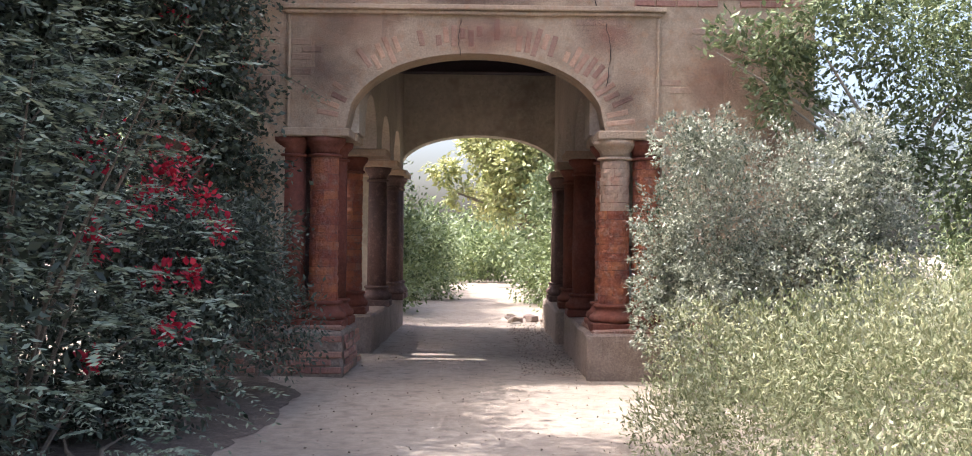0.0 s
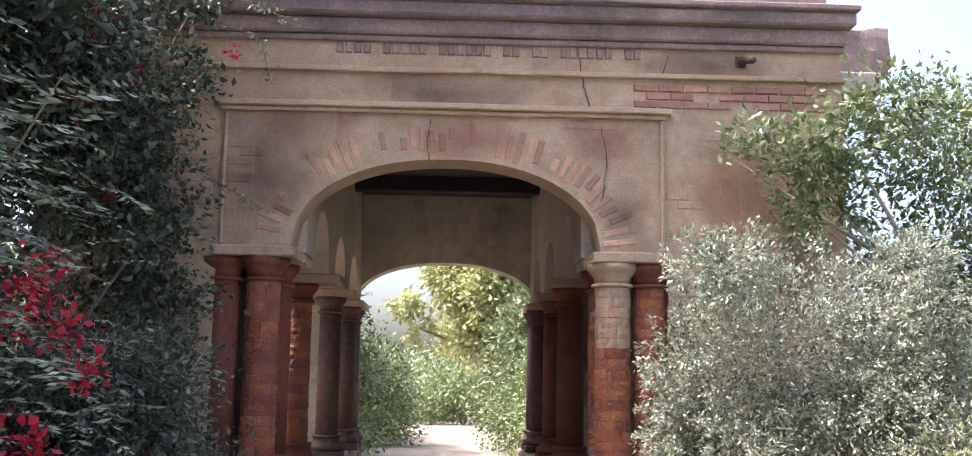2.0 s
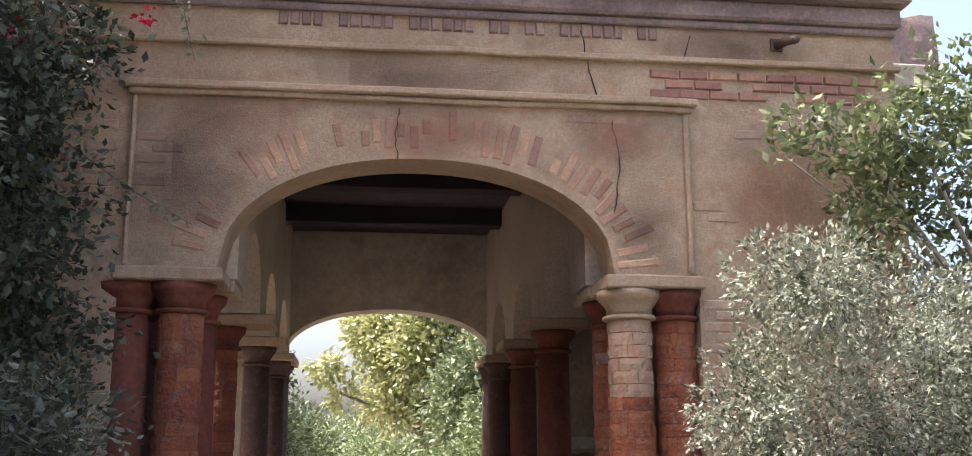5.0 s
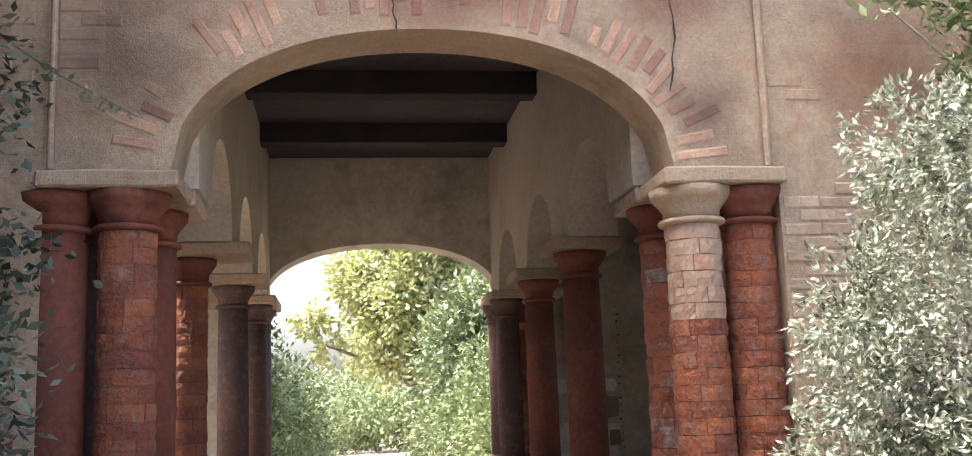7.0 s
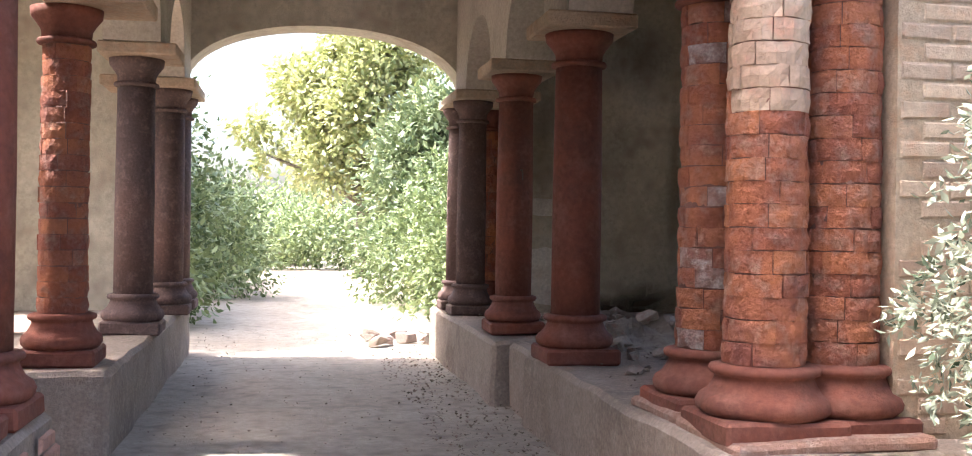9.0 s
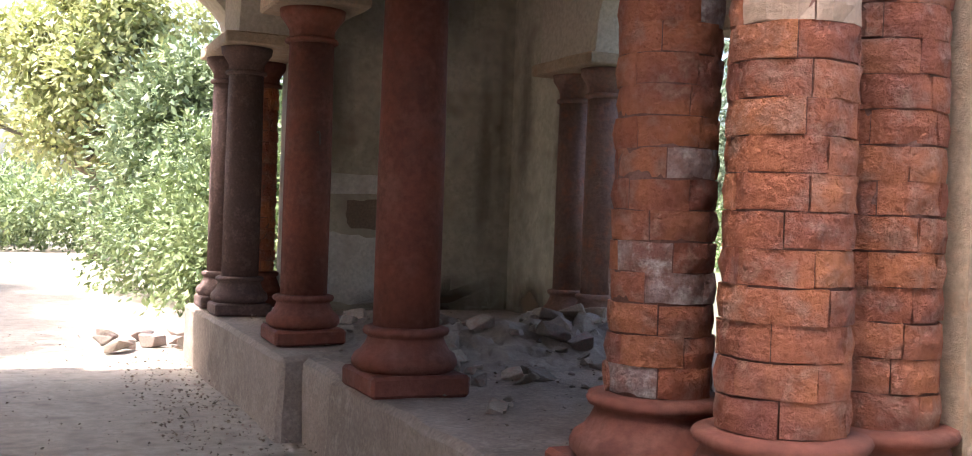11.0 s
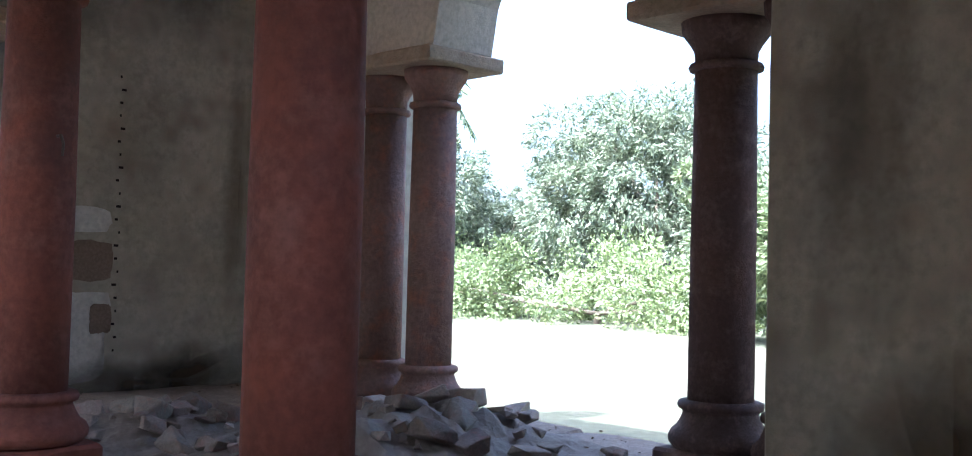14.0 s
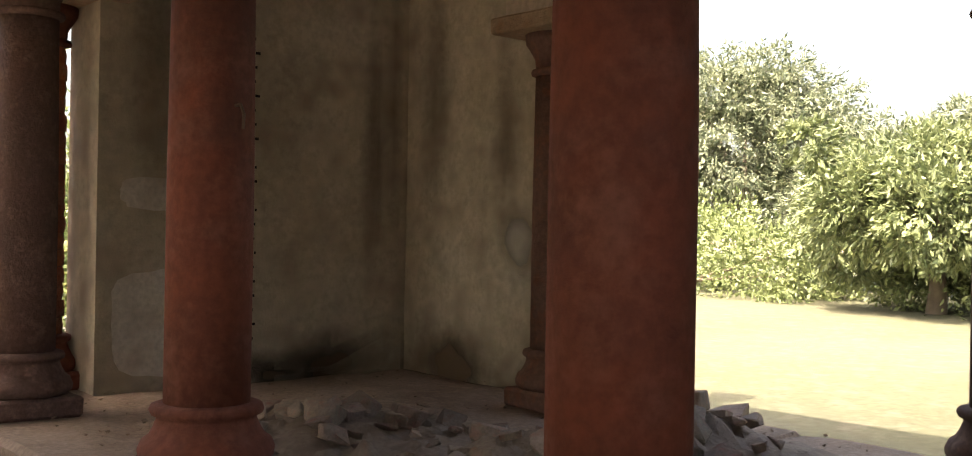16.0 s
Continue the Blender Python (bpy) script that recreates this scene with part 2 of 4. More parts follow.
def fast_mesh(name, verts, faces_n, loops):
    me = bpy.data.meshes.new(name)
    me.vertices.add(len(verts))
    me.vertices.foreach_set("co", np.asarray(verts, np.float32).ravel())
    me.loops.add(len(loops))
    me.loops.foreach_set("vertex_index", np.asarray(loops, np.int32))
    me.polygons.add(len(faces_n))
    starts = np.concatenate([[0], np.cumsum(faces_n)[:-1]]).astype(np.int32)
    me.polygons.foreach_set("loop_start", starts)
    me.update(calc_edges=True)
    me.validate()
    return me


def leaves(name, pos, out, size, aspect=0.45, seed=0, droop=0.2, spread=0.8, fold=0.25):
    """Folded four-cornered leaves, two triangles each, at pos and turned roughly along out."""
    rng = np.random.default_rng(seed)
    n = len(pos)
    d = out + rng.normal(0, spread, (n, 3))
    d[:, 2] -= droop
    d /= np.linalg.norm(d, axis=1, keepdims=True) + 1e-9
    r = rng.normal(0, 1, (n, 3)) * 0.6 + np.array([0, 0, 1.0])
    s = np.cross(d, r)
    s /= np.linalg.norm(s, axis=1, keepdims=True) + 1e-9
    u = np.cross(s, d)
    L = size * rng.uniform(0.6, 1.3, (n, 1))
    W = L * aspect * 0.5
    v = np.stack([pos, pos + d * L * 0.45 + s * W - u * L * fold * 0.3, pos + d * L, pos + d * L * 0.45 - s * W - u * L * fold * 0.3], 1).reshape(-1, 3)
    idx = np.arange(n)[:, None] * 4
    loops = np.concatenate([idx, idx + 1, idx + 2, idx, idx + 2, idx + 3], 1).ravel()
    return fast_mesh(name, v, np.full(2 * n, 3), loops)


def cloud(lobes, n, seed, shell=0.35, clump=14, tight=0.22, ground=0.0):
    """Leaf places and outward ways on a union of ellipsoid lobes (x, y, z, rx, ry, rz), gathered into uneven clumps."""
    rng = np.random.default_rng(seed)
    lob = np.array(lobes, float)
    vol = (lob[:, 3] * lob[:, 4] * lob[:, 5]) ** 0.67
    m = max(1, n // clump)
    k = rng.choice(len(lob), m, p=vol / vol.sum())
    d = rng.normal(0, 1, (m, 3))
    d /= np.linalg.norm(d, axis=1, keepdims=True)
    rad = 1 - shell * rng.random((m, 1)) ** 1.6 + rng.normal(0, 0.05, (m, 1))
    c = lob[k, :3] + d * rad * lob[k, 3:]
    pos = np.repeat(c, clump, 0)
    out = np.repeat(d, clump, 0)
    scale = np.repeat(lob[k, 3:].min(1), clump)[:, None]
    pos = pos + rng.normal(0, 1, pos.shape) * tight * np.clip(scale, 0.25, 1.2)
    keep = pos[:, 2] > ground + 0.02
    return pos[keep], out[keep]


def limb(points, radii, seg=7):
    """A tapered, bent limb through points."""
    bm = bmesh.new()
    rings = []
    for i, (p, r) in enumerate(zip(points, radii)):
        p = Vector(p)
        d = (Vector(points[min(i + 1, len(points) - 1)]) - Vector(points[max(i - 1, 0)])).normalized()
        s = d.cross(Vector((0.3, 0.9, 0.2))).normalized()
        u = d.cross(s)
        rings.append([bm.verts.new(p + (s * math.cos(2 * math.pi * k / seg) + u * math.sin(2 * math.pi * k / seg)) * r) for k in range(seg)])
    for lo, hi in zip(rings, rings[1:]):
        for k in range(seg):
            bm.faces.new((lo[k], lo[(k + 1) % seg], hi[(k + 1) % seg], hi[k]))
    bm.faces.new(rings[-1])
    bm.faces.new(rings[0][::-1])
    bmesh.ops.recalc_face_normals(bm, faces=bm.faces[:])
    return bm


def plant(name, base, lobes, n, size, mat, label, category, seed, trunk=0.0, limbs=4, aspect=0.45, bark=None, kind="", shell=0.35, clump=14, tight=0.22, droop=0.2, group="", spread=0.8):
    """A shrub or tree: an Empty at its foot, trunk, limbs reaching into the lobes, and a crown of single leaves."""
    t = anchor(name, base, label, category, group, kind)
    bx, by, bz = base
    rnd = random.Random(seed)
    if trunk:
        top = max(l[2] for l in lobes)
        low = min(l[2] - l[5] * 0.5 for l in lobes)
        h = max(low, bz + 0.3) - bz
        part("trunk", limb([(0, 0, -0.05), (rnd.uniform(-0.1, 0.1), rnd.uniform(-0.1, 0.1), h * 0.5), (0, 0, h)], [trunk * 1.25, trunk, trunk * 0.85], 9), bark or M_BARK, t, smooth=True)
        for l in rnd.sample(lobes, min(limbs, len(lobes))):
            e = Vector(l[:3]) - Vector(base)
            mid = Vector((e.x * 0.4 + rnd.uniform(-0.15, 0.15), e.y * 0.4, h + (e.z - h) * 0.5))
            part("limb", limb([(0, 0, h * 0.95), mid, e], [trunk * 0.7, trunk * 0.45, trunk * 0.12], 6), bark or M_BARK, t, smooth=True)
    pos, out = cloud(lobes, n, seed, shell, clump, tight, bz)
    crown = leaves("crown", pos - np.array(base), out, size, aspect, seed, droop, spread)
    part("crown", crown, mat, t)
    return t


# ---------- plan of the porch ----------
PL = 0.49            # plinth top
SL0, SL1 = 2.62, 2.72  # impost slab
Y0, Y1 = 13.86, 14.29  # front wall
YB0, YB1 = 20.72, 21.15  # back wall
XL, XR = -1.0, 1.90   # drive opening in the front wall
BL, BR = -0.985, 1.845  # and in the back wall
AX = (XL + XR) / 2
CX = (BL + BR) / 2
CROWN = 3.575
XE = 4.22            # outer end of the front wall
XW = 2 * CX - XE
CEIL = 4.42
TOP = 5.2

# ground: one sheet to the horizon
bm = bmesh.new()
xs = sorted(set([-400, -120, -40, -15] + [round(-8 + 0.25 * k, 3) for k in range(65)] + [12, 20, 40, 120, 400]))
ys = sorted(set([-400, -100, -30] + [round(0.25 * k - 2, 3) for k in range(150)] + [45, 70, 120, 400]))
grid = [[bm.verts.new((x, y, 0.02 * noise.noise(Vector((x * 0.9, y * 0.9, 0))) - 0.015 if abs(x) < 9 and -2 < y < 36 else -0.02)) for x in xs] for y in ys]
for j in range(len(ys) - 1):
    for i in range(len(xs) - 1):
        bm.faces.new((grid[j][i], grid[j][i + 1], grid[j + 1][i + 1], grid[j + 1][i]))
tagged(part("ground", bm, M_GROUND, smooth=True), "bare trodden earth drive with dust and grit", "ground", kind="structure")

bm = bmesh.new()
bmesh.ops.create_grid(bm, x_segments=40, y_segments=40, size=30)
for v in bm.verts:
    v.co = Vector((v.co.x + 36.2, v.co.y + 24, 0.03 + 0.05 * noise.noise(v.co * 0.3)))
tagged(part("lawn", bm, M_LAWN, smooth=True), "pale sun-bleached mown lawn beside the porch", "lawn", kind="structure")


# ---------- walls ----------
def wall(name, bm, mat, label):
    return tagged(part(name, bm, mat), label, "wall", kind="structure")


EDGE_E, EDGE_W = 2.53, 2 * CX - 2.53
front_bow = bow(XL, XR, SL1, CROWN - SL1, 2.15)


def front_low(a, run):
    if XL - 1e-4 <= run[0] and run[-1] <= XR + 1e-4:
        return front_bow(a)
    return 0.0 if run[0] >= EDGE_E or run[-1] <= EDGE_W else SL1


CUTS = [(XW, EDGE_W, 5), (EDGE_W, XL, 6), (XL, XR, 48), (XR, EDGE_E, 6), (EDGE_E, XE, 5)]
wall("wall_front", arch_wall(CUTS, front_low, TOP - 0.3, Y0, Y1), M_BUFF, "buff lime-plastered brick wall with a wide arch")
BACK_E = 2.36
back_bow = bow(BL, BR, SL1, CROWN - SL1 - 0.2, 2.15)
CUTS_B = [(XW, 2 * CX - BACK_E, 5), (2 * CX - BACK_E, BL, 6), (BL, BR, 48), (BR, BACK_E, 6), (BACK_E, 5.2, 10)]


def back_low(a, run):
    if BL - 1e-4 <= run[0] and run[-1] <= BR + 1e-4:
        return back_bow(a)
    return 0.0 if run[0] >= BACK_E or run[-1] <= 2 * CX - BACK_E else SL1


wall("wall_back", arch_wall(CUTS_B, back_low, TOP - 0.3, YB0, YB1, wear=0.006), M_PLASTER, "stained peeling plaster wall with the back arch")
wall("wall_east_stub", slab_mesh(3.86, XE - 0.003, Y1 + 0.003, 16.28, 0, CEIL, step=0.3), M_PLASTER, "grey stained plaster wall inside the porch")
# added sheet: blocks the bright slit between the columns, coloured as shade
wall("wall_front_infill", slab_mesh(EDGE_W + 0.003, -1.2, 14.19, Y1 - 0.003, 0, SL0 - 0.003, step=0.3), M_SHADEWASH, "dark sheet added to block light behind the creeper and columns")
# outer east wall over the side arch, carried by lower columns
SIDE0, SIDE1 = 2.45, 2.54
side_bow = bow(17.0, 18.36, SIDE1, 0.72)
wall("wall_east", arch_wall([(16.283, 17.0, 4), (17.0, 18.36, 30), (18.36, 19.2, 5)], lambda a, run: side_bow(a) if run[0] >= 16.99 and run[-1] <= 18.37 else SIDE1, TOP - 0.3, 3.93, 4.37, "x"), M_SOFFIT, "plaster wall over the arch towards the lawn")
wall("wall_east_pier", slab_mesh(4.42, 4.80, 19.203, YB0 - 0.003, 0, CEIL, step=0.3), M_PLASTER, "stained plaster pier beside the side arch")
# unseen west wall, added; mirrored arches let sky light into the porch
west_bows = {16.3: bow(16.3, 18.0, SL1, 0.8), 18.6: bow(18.6, 20.3, SL1, 0.8)}


def west_low(a, run):
    return west_bows[run[0]](a) if run[0] in west_bows else 0.0


wall("wall_west", arch_wall([(Y1 + 0.003, 16.3, 5), (16.3, 18.0, 24), (18.0, 18.6, 2), (18.6, 20.3, 24), (20.3, YB0 - 0.003, 2)], west_low, CEIL, XW, XW + 0.4, "x"), M_PLASTER, "unseen stained plaster aisle wall, arches added to let light in")

# side arcades above the slabs: arches between the inner columns
def arcade(name, x0, x1, spans, label):
    y, cuts, bows = Y1 + 0.003, [], {}
    for a, b2 in spans:
        cuts += [(y, a, 3), (a, b2, 24)]
        bows[a] = bow(a, b2, SL1, min(0.8, (b2 - a) * 0.45))
        y = b2
    cuts.append((y, YB0 - 0.003, 3))
    wall(name, arch_wall(cuts, lambda a, run: bows[run[0]](a) if run[0] in bows else SL1, CEIL, x0, x1, "x"), M_SOFFIT, label)


SPANS = [(14.9, 16.26), (16.88, 18.19), (18.81, 20.1)]
arcade("wall_arcade_east", 1.76, 2.18, SPANS, "plastered arcade wall on the columns beside the drive")
arcade("wall_arcade_west", 2 * CX - 2.18, 2 * CX - 1.76, SPANS, "plastered arcade wall on the columns beside the drive")

# ceiling with timber beams
tagged(part("ceiling_east", slab_mesh(1.98, 4.8, Y1, YB0, CEIL + 0.02, CEIL + 0.25, step=0.6), M_SOFFIT), "stained plaster ceiling over the aisle", "ceiling", kind="structure")
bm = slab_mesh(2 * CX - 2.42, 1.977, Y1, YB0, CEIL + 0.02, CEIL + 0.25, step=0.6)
tagged(part("ceiling", bm, M_CEIL), "dark flat ceiling", "ceiling", kind="structure")
# unseen west roof, added; its slots let sun strips onto the drive
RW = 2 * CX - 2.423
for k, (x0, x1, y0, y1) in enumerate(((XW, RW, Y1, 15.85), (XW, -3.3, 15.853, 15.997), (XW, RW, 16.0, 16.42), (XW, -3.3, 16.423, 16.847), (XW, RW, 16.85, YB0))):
    tagged(part("ceiling_west", slab_mesh(x0, x1, y0, y1, CEIL + 0.003, CEIL + 0.22, step=0.5, seed=k), M_CEIL), "unseen aisle roof, slotted to shape the sun strips", "ceiling", kind="structure")
proto = None
for y in (15.6, 17.4, 19.2):
    m = pose(CX, y, CEIL - 0.2)
    if proto is None:
        proto = part("ceiling_beam", slab_mesh(-1.33, 1.33, -0.12, 0.12, 0, 0.23, step=0.5), M_BEAM)
        tagged(proto, "dark timber ceiling beam across the drive", "beam", "ceiling beams", "structure")
        proto.matrix_basis = m
    else:
        copy_thing(proto, m)

# entablature: mouldings, cornice, parapet
def course(name, x0, x1, z0, z1, proud, mat, label, seed):
    ob = part(name, slab_mesh(x0, x1, Y0 - proud, Y0 - 0.002, z0, z1, bevel=min(0.02, (z1 - z0) * 0.2), step=0.35, wear=0.008, seed=seed), mat)
    return tagged(ob, label, "moulding", kind="structure")


course("trim_panel_top", -1.68, 2.52, 4.0, 4.04, 0.05, M_BUFF, "worn plaster panel moulding", 1)
course("trim_panel_upper", -1.72, 2.56, 4.043, 4.10, 0.09, M_BUFF, "worn plaster panel moulding", 2)
course("trim_panel_side", 2.45, 2.5, SL1 + 0.003, 3.997, 0.035, M_BUFF, "thin upright plaster strip", 3)
course("trim_panel_side_west", -1.66, -1.61, SL1 + 0.003, 3.997, 0.035, M_BUFF, "thin upright plaster strip", 4)
course("trim_string", XW, XE + 0.03, 4.40, 4.45, 0.06, M_BUFF, "narrow string course", 5)
course("cornice_lower", XW, XE + 0.02, 4.70, 4.76, 0.05, M_CORNICE, "weathered cornice moulding", 6)
course("cornice_middle", XW, XE + 0.05, 4.763, 4.92, 0.10, M_CORNICE, "weathered cornice moulding", 7)
course("cornice_upper", XW, XE + 0.10, 4.923, 5.06, 0.20, M_CORNICE, "weathered black-streaked cornice", 8)
course("cornice_cap", XW, XE + 0.13, 5.063, 5.12, 0.26, M_CORNICE, "pale worn cornice edge", 9)
ob = part("parapet", slab_mesh(XW, XE - 0.1, Y0 + 0.05, Y1, TOP - 0.297, 5.55, step=0.4), M_CORNICE)
tagged(ob, "low weathered brick parapet", "parapet", kind="structure")
ob = part("cornice_return", slab_mesh(XE + 0.003, XE + 0.75, Y0 + 0.6, Y1 + 1.2, 4.72, 5.18, step=0.15, wear=0.06, seed=11), M_CORNICE)
tagged(ob, "broken overhanging cornice corner", "cornice", kind="structure")


# ---------- plinths and floors ----------
def plinth(name, x0, x1, y0, y1, label, z1=PL, seed=1):
    ob = part(name, slab_mesh(x0, x1, y0, y1, -0.05, z1, bevel=0.03, step=0.2, wear=0.02, seed=seed), M_STONE)
    return tagged(ob, label, "plinth", kind="structure")


plinth("plinth_east", 1.69, 4.66, 13.60, 17.09, "raised rendered plinth with crumbling edge", seed=1)
plinth("plinth_east_step", 1.75, 4.66, 17.093, 17.85, "lower worn step between the plinths", PL - 0.012, seed=2)
plinth("plinth_east_back", 1.62, 4.66, 17.853, 21.45, "raised rendered plinth with chipped face", PL - 0.003, seed=3)
plinth("plinth_west", XW, -0.97, 13.60, 14.95, "broken brick plinth under the columns", seed=5)
plinth("plinth_west_back", XW, -0.93, 16.2, 21.45, "raised rendered plinth with chipped face", seed=6)


# ---------- columns ----------
def brick_piece(r0, r1, a, h, seed):
    """One wedge brick of a round shaft, its outer face uneven."""
    rnd = random.Random(seed)
    bm = bmesh.new()
    n, g = 5, 0.005
    da = g / r1
    rows = []
    for zi, z in enumerate((0.002, h * 0.5, h - 0.002)):
        row = []
        for k in range(n + 1):
            u = -a / 2 + da / 2 + (a - da) * k / n
            edge = 0.0045 if k in (0, n) or zi != 1 else 0.0
            r = r1 - edge * rnd.uniform(0.3, 2.2) + rnd.uniform(-0.005, 0.003)
            row.append(bm.verts.new((r * math.cos(u), r * math.sin(u), z + rnd.uniform(-0.003, 0.003))))
        rows.append(row)
    inner = [[bm.verts.new((r0 * math.cos(u), r0 * math.sin(u), z)) for u in (-a / 2 + da / 2, a / 2 - da / 2)] for z in (0.002, h - 0.002)]
    for lo, hi in zip(rows, rows[1:]):
        for k in range(n):
            bm.faces.new((lo[k], lo[k + 1], hi[k + 1], hi[k]))
    bm.faces.new([inner[1][0]] + rows[2] + [inner[1][1]])
    bm.faces.new([inner[0][1]] + rows[0][::-1] + [inner[0][0]])
    bm.faces.new((inner[0][0], rows[0][0], rows[1][0], rows[2][0], inner[1][0]))
    bm.faces.new((inner[1][1], rows[2][-1], rows[1][-1], rows[0][-1], inner[0][1]))
    bmesh.ops.recalc_face_normals(bm, faces=bm.faces[:])
    return bm


COURSE = 0.094
R_COL = 0.165
BASE_H, CAP_H = 0.31, 0.22
BRICKS = []


def column_proto(name, x, y, z0, z1, mat, label, bricks=False, r=R_COL, seed=0):
    t = anchor(name, (x, y, z0), label, "column", "porch columns")
    h = z1 - z0
    # square foot, torus base, shaft, neck ring, flaring capital
    part("foot", slab_mesh(-r * 1.5, r * 1.5, -r * 1.5, r * 1.5, 0.001, 0.10, bevel=0.015, step=0.12, wear=0.012, seed=seed), mat, t)
    part("base", lathe([(r * 1.42, 0.101), (r * 1.56, 0.125), (r * 1.58, 0.15), (r * 1.5, 0.178), (r * 1.34, 0.195), (r * 1.22, 0.225), (r * 1.14, 0.255), (r * 1.16, 0.265), (r * 1.27, 0.272), (r * 1.31, 0.287), (r * 1.27, 0.302), (r * 1.1, BASE_H)], 28, 0.03, seed), mat, t, smooth=True)
    part("shaft", lathe([(r * (0.9 if bricks else 1.0), BASE_H), (r * (0.895 if bricks else 1.0), h * 0.5), (r * (0.85 if bricks else 0.95), h - CAP_H)], 28, 0.0 if bricks else 0.012, seed), M_MORTAR if bricks else mat, t, smooth=True)
    top = M_BUFF if seed == 1 else mat
    part("neck_ring", lathe([(r * 0.9, h - CAP_H), (r * 1.12, h - CAP_H + 0.008), (r * 1.15, h - CAP_H + 0.02), (r * 1.1, h - CAP_H + 0.035), (r * 0.95, h - CAP_H + 0.04)], 28, 0.02, seed), top, t, smooth=True)
    part("capital", lathe([(r * 0.95, h - CAP_H + 0.04), (r * 0.98, h - 0.13), (r * 1.1, h - 0.10), (r * 1.25, h - 0.07), (r * 1.36, h - 0.05), (r * 1.4, h - 0.001)], 28, 0.015, seed), top, t, smooth=True)
    if bricks:
        BRICKS.append((t, h, r, seed))
    return t


column_proto("column", 2.02, 13.99, PL, SL0, M_REDWASH, "round column of bare weathered red brick", True, 0.176, 1)
column_proto("column", 2.03, 14.58, PL, SL0, M_REDWASH, "round column of bare weathered red brick, patches of whitewash", True, 0.17, 2)
column_proto("column", 2.38, 14.02, PL, SL0, M_REDWASH, "round red brick column against the wall", True, 0.165, 3)
column_proto("column", 1.92, 16.57, PL, SL0, M_REDWASH, "round column with smooth red ochre plaster", False, 0.16, 4)
column_proto("column", 1.92, 18.50, PL, SL0, M_REDWASH, "round dark red plastered column with iron hook", False, 0.15, 5)
column_proto("column", 1.88, 20.36, PL, SL0, M_SHADEWASH, "dark red column at the back arch", False, 0.145, 6)
column_proto("column", 1.88, 21.05, PL, SL0, M_SHADEWASH, "dark red column at the back arch", False, 0.145, 7)
column_proto("column", 2.20, 21.12, PL, SL0, M_REDWASH, "weathered brick column at the back arch", True, 0.13, 8)
column_proto("column", 4.15, 18.58, PL, SIDE0, M_MAUVE, "weathered grey-red column at the side arch, plaster worn to brick", False, 0.13, 9)
column_proto("column", 4.15, 19.02, PL, SIDE0, M_MAUVE, "weathered grey-red column at the side arch, plaster worn to brick", False, 0.128, 10)
column_proto("column", 4.19, 16.69, PL, SIDE0, M_SHADEWASH, "shaded dark grey-brown column at the side arch", False, 0.143, 11)
column_proto("column", 4.07, 16.24, PL, SIDE0, M_SHADEWASH, "shaded dark column against the wall end", False, 0.12, 12)
WX = 2 * CX
column_proto("column", -1.24, 13.99, PL, SL0, M_REDWASH, "round red brick column at the front arch", True, 0.168, 13)
column_proto("column", -1.22, 14.58, PL, SL0, M_REDWASH, "round red column behind the front arch", False, 0.16, 14)
column_proto("column", -1.62, 14.02, PL, SL0, M_REDWASH, "round red brick column against the wall", False, 0.165, 15)
column_proto("column", -1.26, 16.6, PL, SL0, M_REDWASH, "brick column lit by the sun, base crumbling", True, 0.15, 16)
column_proto("column", -1.11, 18.5, PL, SL0, M_SHADEWASH, "round dark red plastered column", False, 0.15, 17)
column_proto("column", -1.05, 20.36, PL, SL0, M_SHADEWASH, "dark red column at the back arch", False, 0.145, 18)
column_proto("column", -1.05, 21.05, PL, SL0, M_SHADEWASH, "dark red column at the back arch", False, 0.145, 19)


def impost(name, x0, x1, y0, y1, seed, z0=SL0, z1=SL1):
    ob = part(name, slab_mesh(x0, x1, y0, y1, z0 + 0.002, z1 - 0.002, bevel=0.012, step=0.15, wear=0.008, seed=seed), M_BUFF)
    tagged(ob, "worn plastered impost slab on the columns", "impost slab", "impost slabs", "structure")


for sx, tag in ((1, "east"), (-1, "west")):
    def fx(a, b):
        return (a, b) if sx > 0 else (WX - b, WX - a)
    impost("impost_front_" + tag, *fx(1.80, 2.55), 13.75, 14.297, 21)
    impost("impost_inner_" + tag, *fx(1.78, 2.32), 14.30, 14.88, 22)
    impost("impost_middle_" + tag, *fx(1.63, 2.22), 16.27, 16.87, 23)
    impost("impost_third_" + tag, *fx(1.64, 2.22), 18.2, 18.8, 24)
    impost("impost_back_" + tag, *fx(1.66, 2.52), 20.1, 21.3, 25)
impost("impost_side_arch", 3.88, 4.46, 18.34, 19.28, 26, SIDE0, SIDE1)
impost("impost_side_arch_south", 3.88, 4.42, 16.29, 17.02, 27, SIDE0, SIDE1)

